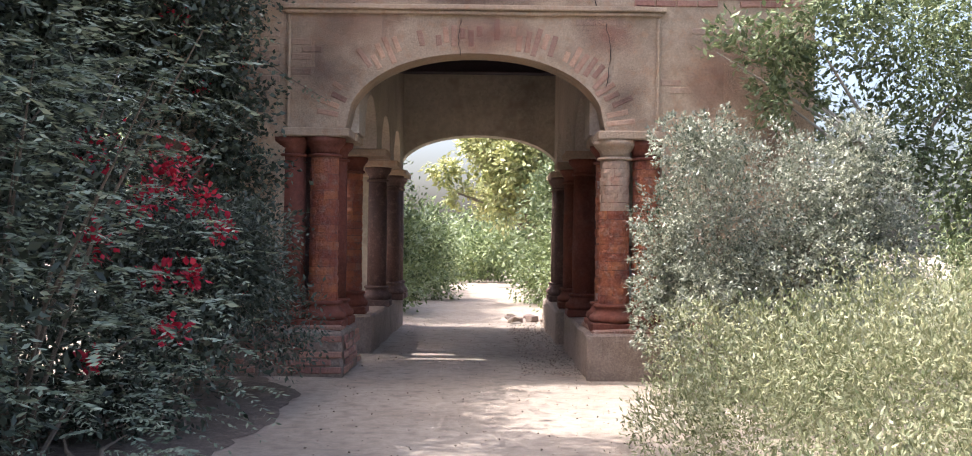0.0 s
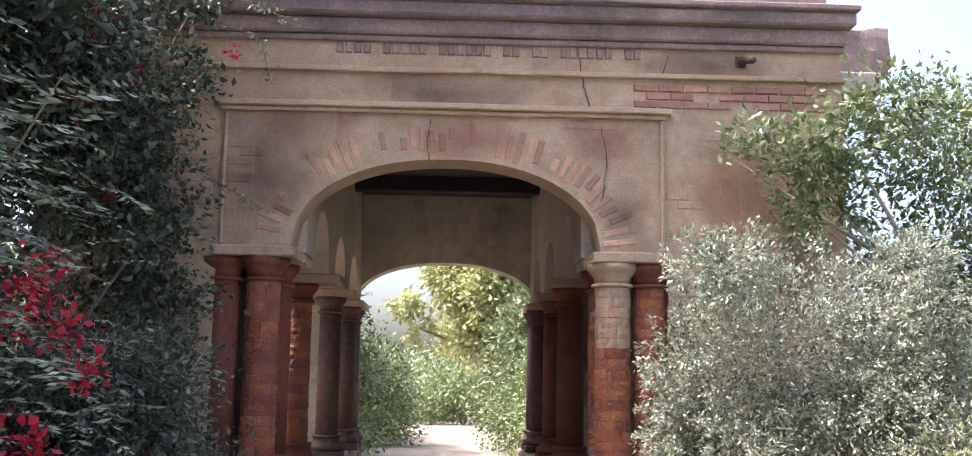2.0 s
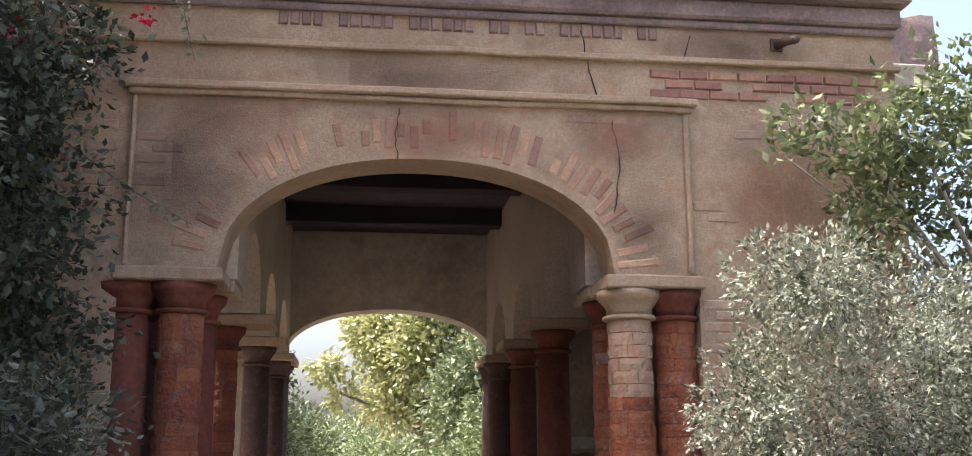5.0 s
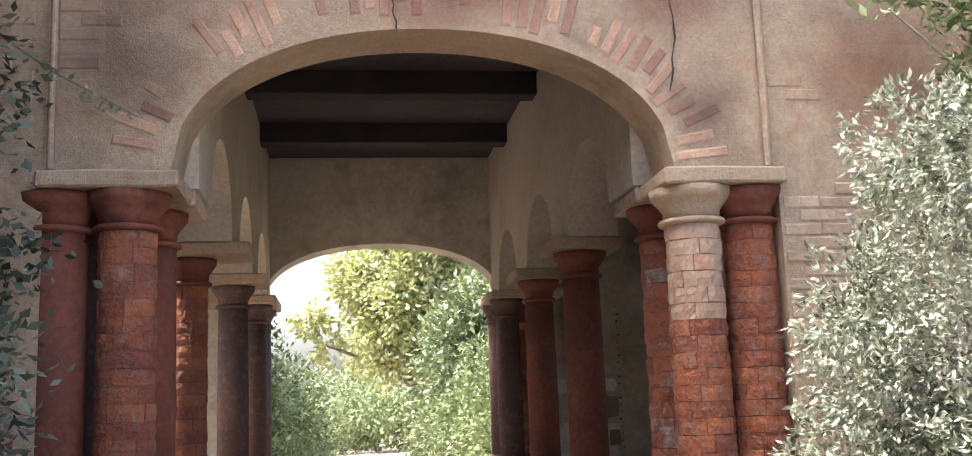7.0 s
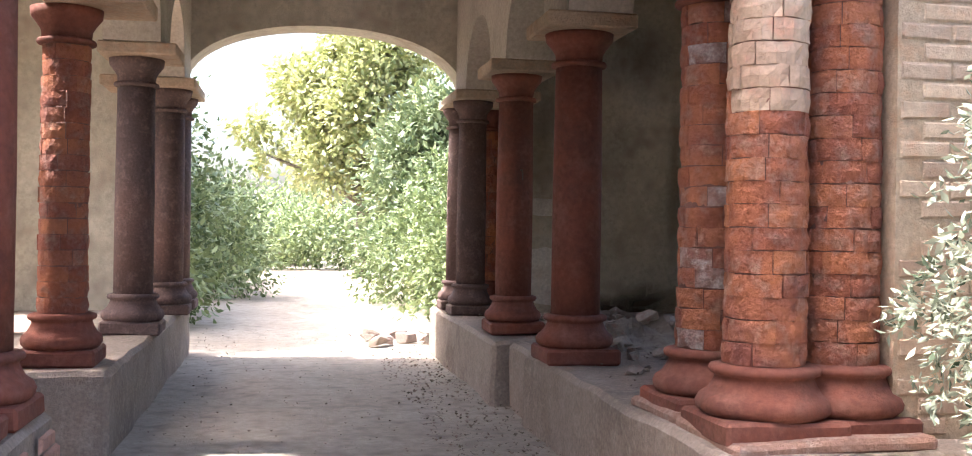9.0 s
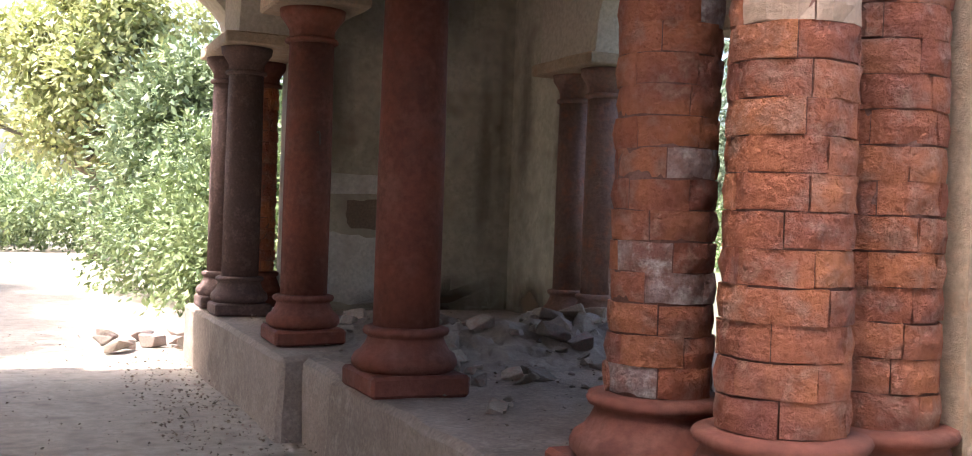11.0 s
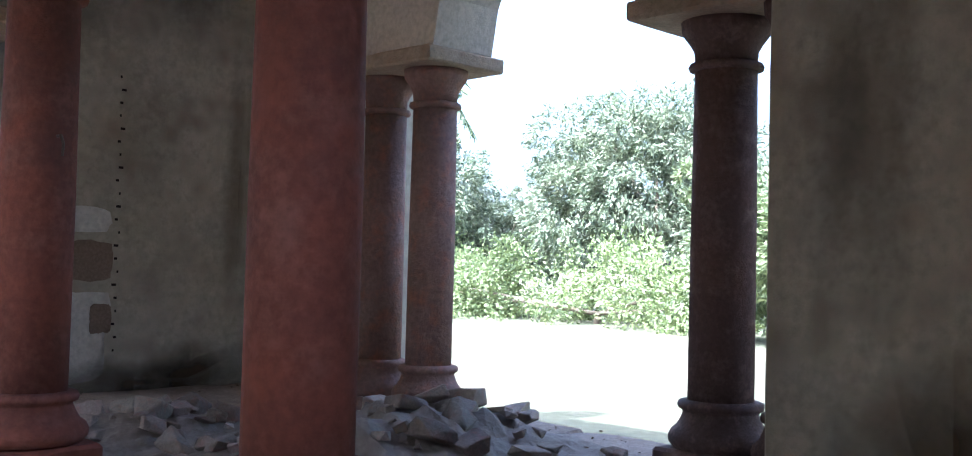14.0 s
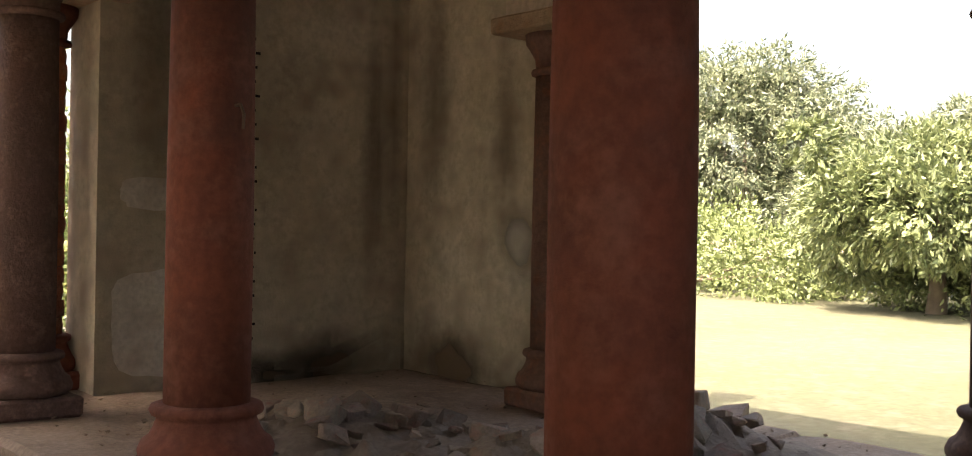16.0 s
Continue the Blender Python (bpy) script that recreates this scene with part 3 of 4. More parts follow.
# ---------- arch ring and wall bricks ----------
def flat_brick(w, h, d, seed):
    """A worn brick face, proud of the wall towards -y, with softened uneven edges."""
    rnd = random.Random(seed)
    bm = bmesh.new()
    back = [bm.verts.new((x, 0, z)) for x, z in ((-w / 2, -h / 2), (w / 2, -h / 2), (w / 2, h / 2), (-w / 2, h / 2))]
    i = min(0.009, w * 0.2)
    face = [bm.verts.new((x + rnd.uniform(-0.004, 0.004), -d * rnd.uniform(0.6, 1.2), z + rnd.uniform(-0.004, 0.004))) for x, z in ((-w / 2 + i, -h / 2 + i), (w / 2 - i, -h / 2 + i), (w / 2 - i, h / 2 - i), (-w / 2 + i, h / 2 - i))]
    for k in range(4):
        bm.faces.new((back[k], back[(k + 1) % 4], face[(k + 1) % 4], face[k]))
    bm.faces.new(face)
    bmesh.ops.recalc_face_normals(bm, faces=bm.faces[:])
    return bm


def brick_set(w, h, d, mat, n=5):
    out = []
    for k in range(n):
        me = mesh_from(flat_brick(w, h, d, k + int(w * 1000)), "brick")
        me.materials.append(mat)
        out.append(me)
    return out


M_VOUSS = material("arch_brick", (0.50, 0.33, 0.24), (0.44, 0.27, 0.19), (0.4, 0.22, 0.15), 2.0, 18, piece=0.3, bump=0.6)
front_wall = bpy.data.objects["wall_front"]
VOUSSOIRS = [me for tall in (0.12, 0.18, 0.24, 0.32) for me in brick_set(0.062, tall, 0.007, M_VOUSS, 4)]
FACES = brick_set(0.225, 0.072, 0.007, M_BUFFBRICK)
EXPOSED = brick_set(0.225, 0.07, 0.02, material("exposed_red_brick", (0.42, 0.24, 0.18), (0.36, 0.19, 0.15), (0.3, 0.15, 0.12), 2, 15, piece=0.25, bump=0.7))
DENTIL = brick_set(0.07, 0.11, 0.02, material("dentil_brick", (0.36, 0.26, 0.22), (0.3, 0.2, 0.17), None, 2, 15, piece=0.25, bump=0.7))


def put_brick(me, x, z, turn=0.0, y=None):
    ob = new("brick", me)
    ob.parent = front_wall
    ob.matrix_basis = pose(x, (Y0 if y is None else y) - 0.001, z, 0, turn, 0)


def ring_point(u):
    half, rise = (XR - XL) / 2, CROWN - SL1
    x = half * math.copysign(abs(math.cos(u)) ** (2 / 2.15), math.cos(u))
    return AX + x, SL1 + rise * math.sin(u) ** (2 / 2.15)


rnd = random.Random(4)
path = [ring_point(math.pi * k / 400) for k in range(401)]
run, last = 0.0, path[0]
for k in range(1, 400):
    p, q = path[k], path[k + 1]
    run += math.hypot(p[0] - last[0], p[1] - last[1])
    last = p
    if run >= 0.079:
        run = 0.0
        tx, tz = q[0] - path[k - 1][0], q[1] - path[k - 1][1]
        nx, nz = -tz, tx
        s = math.hypot(nx, nz)
        nx, nz = (nx / s, nz / s) if (nx * (p[0] - AX) + nz * (p[1] - SL1 + 1)) > 0 else (-nx / s, -nz / s)
        d = 0.21 + rnd.uniform(-0.07, 0.07)
        if p[1] + nz * 0.4 > SL1 + 0.12 and rnd.random() < 0.8:
            put_brick(rnd.choice(VOUSSOIRS), p[0] + nx * d, p[1] + nz * d, math.degrees(math.atan2(nx, nz)) + rnd.uniform(-4, 4))


def in_ring(x, z):
    half, rise = (XR - XL) / 2 + 0.47, CROWN - SL1 + 0.45
    return (abs(x - AX) / half) ** 2.15 + (max(0, z - SL1) / rise) ** 2.15 < 1 and z > SL1


row = 0
z = SL1 + 0.05
while z < 3.96:
    x = XW + 0.1 + (0.117 if row % 2 else 0.0)
    while x < XE - 0.1:
        vis = noise.noise(Vector((x * 1.1, z * 1.3, 4.0)))
        if not in_ring(x - 0.11, z) and not in_ring(x + 0.11, z) and not (2.36 < x < 2.6) and not (-1.77 < x < -1.5) and vis > (0.1 if x > 1.7 else 0.05) and rnd.random() < 0.8 and x > -2.2:
            put_brick(rnd.choice(FACES), x + rnd.uniform(-0.004, 0.004), z, rnd.uniform(-0.6, 0.6))
        x += 0.235
    z += 0.083
    row += 1
for row, z in enumerate((4.155, 4.235, 4.315)):
    x = 2.32 + (0.117 if row % 2 else 0)
    while x < XE - 0.15:
        if rnd.random() < (0.9 if row < 3 else 0.35):
            put_brick(rnd.choice(EXPOSED), x, z, rnd.uniform(-1, 1))
        x += 0.235
for row in range(27):
    x = EDGE_E + (0.23 if row % 2 else 0.13)
    while x < XE - 0.12:
        if noise.noise(Vector((x * 1.5, row * 0.25, 9))) > -0.2 and x < 3.2:
            put_brick(rnd.choice(FACES), x, 0.55 + row * 0.082, rnd.uniform(-1, 1))
        x += 0.235
x = -0.6
while x < 2.3:
    put_brick(rnd.choice(DENTIL), x, 4.645, rnd.uniform(-2, 2))
    x += 0.085 if rnd.random() < 0.85 else 0.19

# hairline cracks above the crown, as thin dark crevices
def crack(pts, label, y=None):
    bm = bmesh.new()
    yy = (Y0 if y is None else y) - 0.016
    prev = None
    r2 = random.Random(int(pts[0][0] * 100))
    fine = []
    for (x0, z0), (x1, z1) in zip(pts, pts[1:]):
        for k in range(6):
            fine.append((x0 + (x1 - x0) * k / 6 + r2.uniform(-0.008, 0.008), z0 + (z1 - z0) * k / 6))
    for x, z in fine:
        w = r2.uniform(0.0015, 0.005)
        cur = [bm.verts.new((x - w, yy, z)), bm.verts.new((x + w, yy, z)), bm.verts.new((x + w, yy + 0.01, z)), bm.verts.new((x - w, yy + 0.01, z))]
        if prev:
            for k in range(4):
                bm.faces.new((prev[k], prev[(k + 1) % 4], cur[(k + 1) % 4], cur[k]))
        prev = cur
    bmesh.ops.recalc_face_normals(bm, faces=bm.faces[:])
    ob = part("crack", bm, M_DARK)
    tagged(ob, label, "crack", "wall cracks", "structure")


crack([(0.27, 3.55), (0.25, 3.75), (0.28, 4.0)], "dark settlement crack above the arch crown")
crack([(1.78, 4.1), (1.72, 4.35), (1.66, 4.7)], "dark settlement crack through the frieze")
crack([(1.9, 3.2), (1.95, 3.6), (1.88, 3.98)], "thin crack beside the arch")
crack([(2.48, 4.45), (2.55, 4.68)], "thin crack under the cornice")

# rain spout
sp = anchor("rain_spout", (3.24, Y0, 4.60), "short rusty iron rain spout under the cornice", "rain spout")
part("pipe", limb([(0, 0.02, -0.01), (0.02, -0.16, -0.03), (0.04, -0.3, -0.07)], [0.035, 0.035, 0.035], 12), M_IRON, sp, smooth=True)
part("collar", slab_mesh(-0.05, 0.05, -0.03, -0.004, -0.06, 0.045, bevel=0.006, step=0.2, wear=0.002), M_IRON, sp)

# iron hook on the third column
hk = anchor("iron_hook", (1.935, 18.355, 1.83), "small rusty iron hook in the column", "hook")
part("shank", limb([(-0.005, 0.03, 0), (0.005, -0.025, 0.005), (0.008, -0.045, -0.03), (0.008, -0.04, -0.08)], [0.007, 0.007, 0.006, 0.005], 6), M_IRON, hk)

# ---------- plaster wall: patches and damp ----------
def patch(name, x0, x1, z0, z1, mat, label, seed, proud=0.005):
    bm = bmesh.new()
    r2 = random.Random(seed)
    n = 34
    ring = []
    for k in range(n):
        a = 2 * math.pi * k / n
        c, s = math.cos(a), math.sin(a)
        q = 1 / max(abs(c), abs(s)) ** 0.75
        w = 1 + 0.16 * noise.noise(Vector((c * 1.5 + seed, s * 1.5, seed))) + r2.uniform(-0.04, 0.04)
        ring.append(((x0 + x1) / 2 + (x1 - x0) / 2 * c * q * w, (z0 + z1) / 2 + (z1 - z0) / 2 * s * q * w))
    f = [bm.verts.new((x, YB0 - proud, z)) for x, z in ring]
    g = [bm.verts.new((x, YB0 + 0.01, z)) for x, z in ring]
    bm.faces.new(f)
    for k in range(n):
        bm.faces.new((f[k], g[k], g[(k + 1) % n], f[(k + 1) % n]))
    bmesh.ops.triangulate(bm, faces=[q for q in bm.faces if len(q.verts) > 4])
    bmesh.ops.recalc_face_normals(bm, faces=bm.faces[:])
    ob = part(name, bm, mat)
    tagged(ob, label, "wall patch", "plaster patches", "structure")


M_WHITEWASH = material("grey_whitewash", (0.72, 0.70, 0.65), (0.64, 0.61, 0.56), (0.54, 0.5, 0.45), 2, 9, bump=0.3)
M_BROWN = material("brown_bare_render", (0.28, 0.21, 0.16), (0.23, 0.17, 0.13), None, 3, 14, bump=0.6)
patch("whitewash_patch", 2.45, 3.27, 0.56, 1.16, M_WHITEWASH, "pale whitewashed patch low on the plaster wall", 3)
patch("bare_render_patch", 2.85, 3.28, 1.20, 1.46, M_BROWN, "brown patch where plaster has fallen", 7, 0.009)
patch("whitewash_patch", 2.5, 3.26, 1.5, 1.68, M_WHITEWASH, "ragged pale band on the plaster wall", 9)
patch("fallen_plaster_spot", 3.13, 3.28, 0.86, 1.05, M_BROWN, "small dark spot where plaster has fallen", 12, 0.009)


def stain_material(name, colour, strength=0.85, scale=3.0, streak=1.0):
    """A soft-edged stain: it thins out to nothing towards the rim of its sheet, unevenly."""
    m = bpy.data.materials.new(name)
    m.use_nodes = True
    nt = m.node_tree
    b2, out = nt.nodes["Principled BSDF"], nt.nodes["Material Output"]
    b2.inputs["Base Color"].default_value, b2.inputs["Roughness"].default_value = (*colour, 1), 0.95
    tc = nt.nodes.new("ShaderNodeTexCoord")
    ln = nt.nodes.new("ShaderNodeVectorMath")
    ln.operation = "LENGTH"
    nt.links.new(tc.outputs["Object"], ln.inputs[0])
    geo = nt.nodes.new("ShaderNodeNewGeometry")
    mp = nt.nodes.new("ShaderNodeMapping")
    mp.inputs["Scale"].default_value = (1, 1, streak)
    nt.links.new(geo.outputs["Position"], mp.inputs["Vector"])
    nz = nt.nodes.new("ShaderNodeTexNoise")
    nz.inputs["Scale"].default_value, nz.inputs["Detail"].default_value = scale, 7
    nt.links.new(mp.outputs[0], nz.inputs["Vector"])
    ad = nt.nodes.new("ShaderNodeMath")
    ad.operation = "MULTIPLY_ADD"
    ad.inputs[1].default_value = 0.9
    nt.links.new(nz.outputs[0], ad.inputs[0])
    nt.links.new(ln.outputs["Value"], ad.inputs[2])
    rg = nt.nodes.new("ShaderNodeMapRange")
    for k, v in ((1, 1.2), (2, 0.55), (3, 0.0), (4, strength)):
        rg.inputs[k].default_value = v
    nt.links.new(ad.outputs[0], rg.inputs[0])
    tr = nt.nodes.new("ShaderNodeBsdfTransparent")
    mx = nt.nodes.new("ShaderNodeMixShader")
    nt.links.new(rg.outputs[0], mx.inputs[0])
    nt.links.new(tr.outputs[0], mx.inputs[1])
    nt.links.new(b2.outputs[0], mx.inputs[2])
    nt.links.new(mx.outputs[0], out.inputs["Surface"])
    return m


S_DAMP = stain_material("damp_stain", (0.12, 0.085, 0.055))
S_STREAK = stain_material("rain_streak", (0.17, 0.14, 0.11), 0.42, 6.0, 0.15)
S_GREY = stain_material("grey_wash_stain", (0.5, 0.49, 0.46), 0.7)
S_SOOT = stain_material("soot_stain", (0.09, 0.075, 0.065), 0.38, 2.0)
S_BUFF = stain_material("dark_wall_stain", (0.16, 0.1, 0.075), 0.55, 2.5)
S_RED = stain_material("red_wash_stain", (0.34, 0.16, 0.11), 0.55, 4.0)


def stain(x, y, z, w, h, mat, label, turn=0.0):
    bm = bmesh.new()
    bmesh.ops.create_grid(bm, x_segments=2, y_segments=2, size=1.0, matrix=Matrix.Rotation(math.pi / 2, 4, "X"))
    ob = part("wall_stain", bm, mat)
    ob.matrix_basis = pose(x, y, z, 0, 0, turn) @ Matrix.Diagonal((w, 1, h, 1))
    tagged(ob, label, "stain", "wall stains", "structure")


for x, z, w, h, mt in ((3.85, 0.55, 0.9, 0.36, S_DAMP), (3.45, 0.52, 0.8, 0.28, S_DAMP), (4.3, 2.2, 0.12, 1.3, S_STREAK), (4.15, 1.9, 0.15, 1.4, S_STREAK), (2.7, 2.3, 0.3, 1.2, S_STREAK), (3.8, 3.2, 0.6, 0.7, S_SOOT), (2.9, 3.4, 0.7, 0.6, S_SOOT)):
    stain(x, YB0 - 0.0125, z, w, h, mt, "soft dark stain on the plaster")
for y, z, w, h, mt in ((20.2, 0.55, 0.9, 0.42, S_DAMP), (20.4, 2.2, 0.2, 1.2, S_STREAK), (19.7, 1.9, 0.2, 1.2, S_STREAK), (19.6, 1.35, 0.25, 0.4, S_GREY)):
    stain(4.40, y, z, w, h, mt, "soft dark stain on the plaster", 90)
for y, z, w, h, mt in ((15.6, 0.8, 0.7, 0.5, S_DAMP), (15.9, 2.0, 0.35, 1.3, S_STREAK), (15.1, 2.4, 0.5, 1.0, S_SOOT)):
    stain(3.845, y, z, w, h, mt, "soft dark stain on the plaster", 90)
for x, z, w, h, mt in ((-1.3, 3.4, 0.7, 0.9, S_BUFF), (3.3, 3.3, 0.9, 0.8, S_RED), (2.1, 3.1, 0.4, 0.5, S_BUFF), (0.4, 4.2, 1.6, 0.3, S_BUFF), (-0.9, 3.9, 0.8, 0.5, S_RED), (2.9, 4.55, 1.0, 0.3, S_BUFF), (1.9, 3.8, 0.5, 0.4, S_RED), (3.8, 2.6, 0.6, 0.9, S_BUFF), (0.6, 3.78, 0.9, 0.3, S_RED)):
    stain(x, Y0 - 0.03, z, w, h, mt, "weather stain on the buff wall")
for x, w in ((-1.5, 0.9), (0.3, 1.2), (1.9, 0.9), (3.3, 0.8)):
    stain(x, Y0 - 0.266, 4.98, w, 0.2, S_SOOT, "black weather streaks on the cornice")
for k in range(22):
    zz = 0.75 + k * 0.085
    ob = part("nail_hole", flat_brick(0.012 + 0.01 * (k % 3), 0.016, 0.003, k), M_DARK)
    ob.location = (3.30 + 0.012 * math.sin(k * 2.3), YB0 - 0.002, zz)
    tagged(ob, "small dark hole in the plaster", "hole", "row of holes in plaster", "structure")

# ---------- rubble ----------
def chunk_mesh(seed, flat=0.6):
    rnd2 = random.Random(seed)
    bm = bmesh.new()
    for _ in range(14):
        v = Vector([rnd2.gauss(0, 1) for _ in range(3)]).normalized()
        v = Vector((max(-0.8, min(0.8, v.x * 1.4)), max(-0.6, min(0.6, v.y * 1.2)), max(-flat, min(flat, v.z * 1.1))))
        bm.verts.new(v * 0.5)
    r = bmesh.ops.convex_hull(bm, input=bm.verts[:])
    bmesh.ops.delete(bm, geom=[g for g in r["geom_interior"] if isinstance(g, bmesh.types.BMVert)], context="VERTS")
    bmesh.ops.bevel(bm, geom=bm.edges[:], offset=0.02, segments=1, affect="EDGES")
    me = mesh_from(bm, "rubble_chunk")
    me.materials.append(M_RUBBLE)
    return me


CHUNKS = [chunk_mesh(s, 0.28 + 0.06 * (s % 4)) for s in range(9)]


def mound(x, y):
    return 0.20 * math.exp(-((x - 3.05) / 0.7) ** 2 - ((y - 17.75) / 0.5) ** 2) + 0.13 * math.exp(-((x - 3.75) / 0.4) ** 2 - ((y - 17.85) / 0.4) ** 2) + 0.10 * math.exp(-((x - 2.75) / 0.55) ** 2 - ((y - 19.0) / 0.55) ** 2)


bm = bmesh.new()
NX, NY = 70, 80
vs = [[None] * NX for _ in range(NY)]
for j in range(NY):
    for i in range(NX):
        x, y = 1.75 + 2.75 * i / (NX - 1), 16.2 + 4.3 * j / (NY - 1)
        m0 = mound(x, y)
        h = m0 * (1 + 0.5 * noise.noise(Vector((x * 7, y * 7, 0)))) + 0.02 * noise.noise(Vector((x * 16, y * 16, 3)))
        vs[j][i] = bm.verts.new((x, y, PL - 0.012 + h * (1 if m0 > 0.02 else m0 / 0.02)))
for j in range(NY - 1):
    for i in range(NX - 1):
        if mound(1.75 + 2.75 * (i + 0.5) / (NX - 1), 16.2 + 4.3 * (j + 0.5) / (NY - 1)) > 0.012:
            bm.faces.new((vs[j][i], vs[j][i + 1], vs[j + 1][i + 1], vs[j + 1][i]))
bmesh.ops.delete(bm, geom=[v for v in bm.verts if not v.link_faces], context="VERTS")
tagged(part("debris_heap", bm, M_DUST), "heap of grey dust and crumbled plaster on the plinth", "debris", kind="stuff")

rnd = random.Random(11)
for k in range(210):
    if k < 150:
        a, c = rnd.gauss(0, 1), rnd.gauss(0, 1)
        x, y = rnd.choice(((3.0 + a * 0.55, 17.7 + c * 0.45), (2.7 + a * 0.45, 17.1 + c * 0.4), (3.75 + a * 0.3, 17.9 + c * 0.3), (2.75 + a * 0.4, 19.0 + c * 0.45)))
    else:
        x, y = rnd.uniform(1.8, 4.5), rnd.uniform(14.9, 20.6)
    if not (1.95 < x < 4.3 and 14.8 < y < 20.6) or math.hypot(x - 1.92, y - 16.57) < 0.36 or math.hypot(x - 1.92, y - 18.5) < 0.36 or (x > 3.65 and (y < 17.1 or y > 18.2)):
        continue
    s = rnd.choice((0.06, 0.08, 0.1, 0.13, 0.17, 0.24)) * rnd.uniform(0.8, 1.2) * (1.0 if k < 150 else 0.6)
    ob = new("rubble_chunk", CHUNKS[k % 9])
    ob.matrix_basis = pose(x, y, PL + mound(x, y) + s * 0.1, rnd.uniform(-25, 25), rnd.uniform(-25, 25), rnd.uniform(0, 360)) @ Matrix.Scale(s, 4)
    tagged(ob, "broken chunk of grey plaster and brick", "rubble", "rubble on the plinth")
for x, y, s in ((3.53, 17.2, 0.2), (2.75, 16.75, 0.24), (3.2, 16.95, 0.1), (3.0, 19.15, 0.26), (2.5, 15.6, 0.16)):
    ob = new("loose_brick", CHUNKS[int(x * 10) % 9])
    ob.matrix_basis = pose(x, y, PL + mound(x, y) + s * 0.12, 5, 8, x * 100) @ Matrix.Scale(s, 4)
    tagged(ob, "loose broken brick lying on the dusty plinth", "brick", "rubble on the plinth")
for k in range(14):
    x, y, s = 1.6 + rnd.uniform(-0.6, 0.5), 22.4 + rnd.uniform(-0.5, 0.6), rnd.uniform(0.15, 0.34)
    ob = new("stone_block", CHUNKS[k % 9])
    ob.matrix_basis = pose(x, y, s * 0.22, rnd.uniform(-15, 15), rnd.uniform(-15, 15), rnd.uniform(0, 360)) @ Matrix.Scale(s, 4)
    tagged(ob, "pale broken stone block beside the drive", "stone", "stones beside the drive")


def litter(name, n, area, seed, size, mat, label, z=0.0, ok=None):
    rng = np.random.default_rng(seed)
    x0, x1, y0, y1 = area
    pos = np.stack([rng.uniform(x0, x1, n), rng.uniform(y0, y1, n), np.full(n, z)], 1)
    out = rng.normal(0, 1, (n, 3)) * np.array([1, 1, 0.12])
    me = leaves(name, pos, out, size, 0.6, seed, 0.0, 0.2, 0.5)
    tagged(part(name, me, mat), label, "litter", kind="stuff")


M_LITTER = material("dry_leaf_litter", (0.17, 0.125, 0.095), (0.26, 0.2, 0.15), None, 4, 20, island=0.4, bump=0)
litter("leaf_litter", 1500, (1.0, 1.8, 13.8, 21.5), 3, 0.028, M_LITTER, "dry leaves and grit against the plinth", 0.01)
litter("leaf_litter", 1600, (-0.95, 1.8, 8.0, 24.0), 4, 0.022, M_LITTER, "scattered dry leaves on the drive", 0.01)
litter("leaf_litter", 900, (1.9, 4.6, 13.9, 20.9), 5, 0.022, M_LITTER, "scattered dry leaves and plaster crumbs on the plinth", PL + 0.012)

# tree shade along the left of the drive, painted as darker earth
M_SHADE_SOIL = material("dark_shaded_soil", (0.17, 0.135, 0.108), (0.13, 0.102, 0.082), (0.22, 0.18, 0.145), 1.2, 9, bump=0.9, bump_scale=30)
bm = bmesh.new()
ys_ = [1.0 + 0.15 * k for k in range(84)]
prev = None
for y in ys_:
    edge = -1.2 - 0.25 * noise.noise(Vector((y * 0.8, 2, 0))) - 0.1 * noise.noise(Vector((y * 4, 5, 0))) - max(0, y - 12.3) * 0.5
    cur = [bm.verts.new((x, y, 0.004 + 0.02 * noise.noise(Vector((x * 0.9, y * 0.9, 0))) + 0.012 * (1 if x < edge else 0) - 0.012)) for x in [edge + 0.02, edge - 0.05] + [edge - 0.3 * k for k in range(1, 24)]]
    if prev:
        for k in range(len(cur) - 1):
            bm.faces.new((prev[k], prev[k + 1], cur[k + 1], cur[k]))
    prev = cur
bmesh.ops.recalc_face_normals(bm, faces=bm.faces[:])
tagged(part("soil_bed", bm, M_SHADE_SOIL, smooth=True), "strip of earth coloured dark as shade under the creepers", "soil", kind="structure")

M_STEP = material("worn_red_step", (0.33, 0.19, 0.14), (0.27, 0.16, 0.125), (0.36, 0.27, 0.22), 3, 12, bump=0.8)
for nm, x0, x1, y0, y1 in (("column_step_east", 1.75, 2.62, 13.66, 14.28), ("column_step_inner", 1.75, 2.34, 14.283, 14.9), ("column_step_west", WX - 2.62, WX - 1.85, 13.68, 14.18)):
    ob = part(nm, slab_mesh(x0, x1, y0, y1, PL - 0.02, PL + 0.045, bevel=0.02, step=0.14, wear=0.02, seed=31), M_STEP)
    tagged(ob, "worn red masonry step under the columns", "step", kind="structure")

# ---------- plants in front ----------
def lobes_in(seed, n, x, y, z, r, flat=1.0):
    r2 = random.Random(seed)
    return [(r2.uniform(*x), r2.uniform(*y), r2.uniform(*z), rr, rr, rr * flat) for rr in [r2.uniform(*r) for _ in range(n)]]


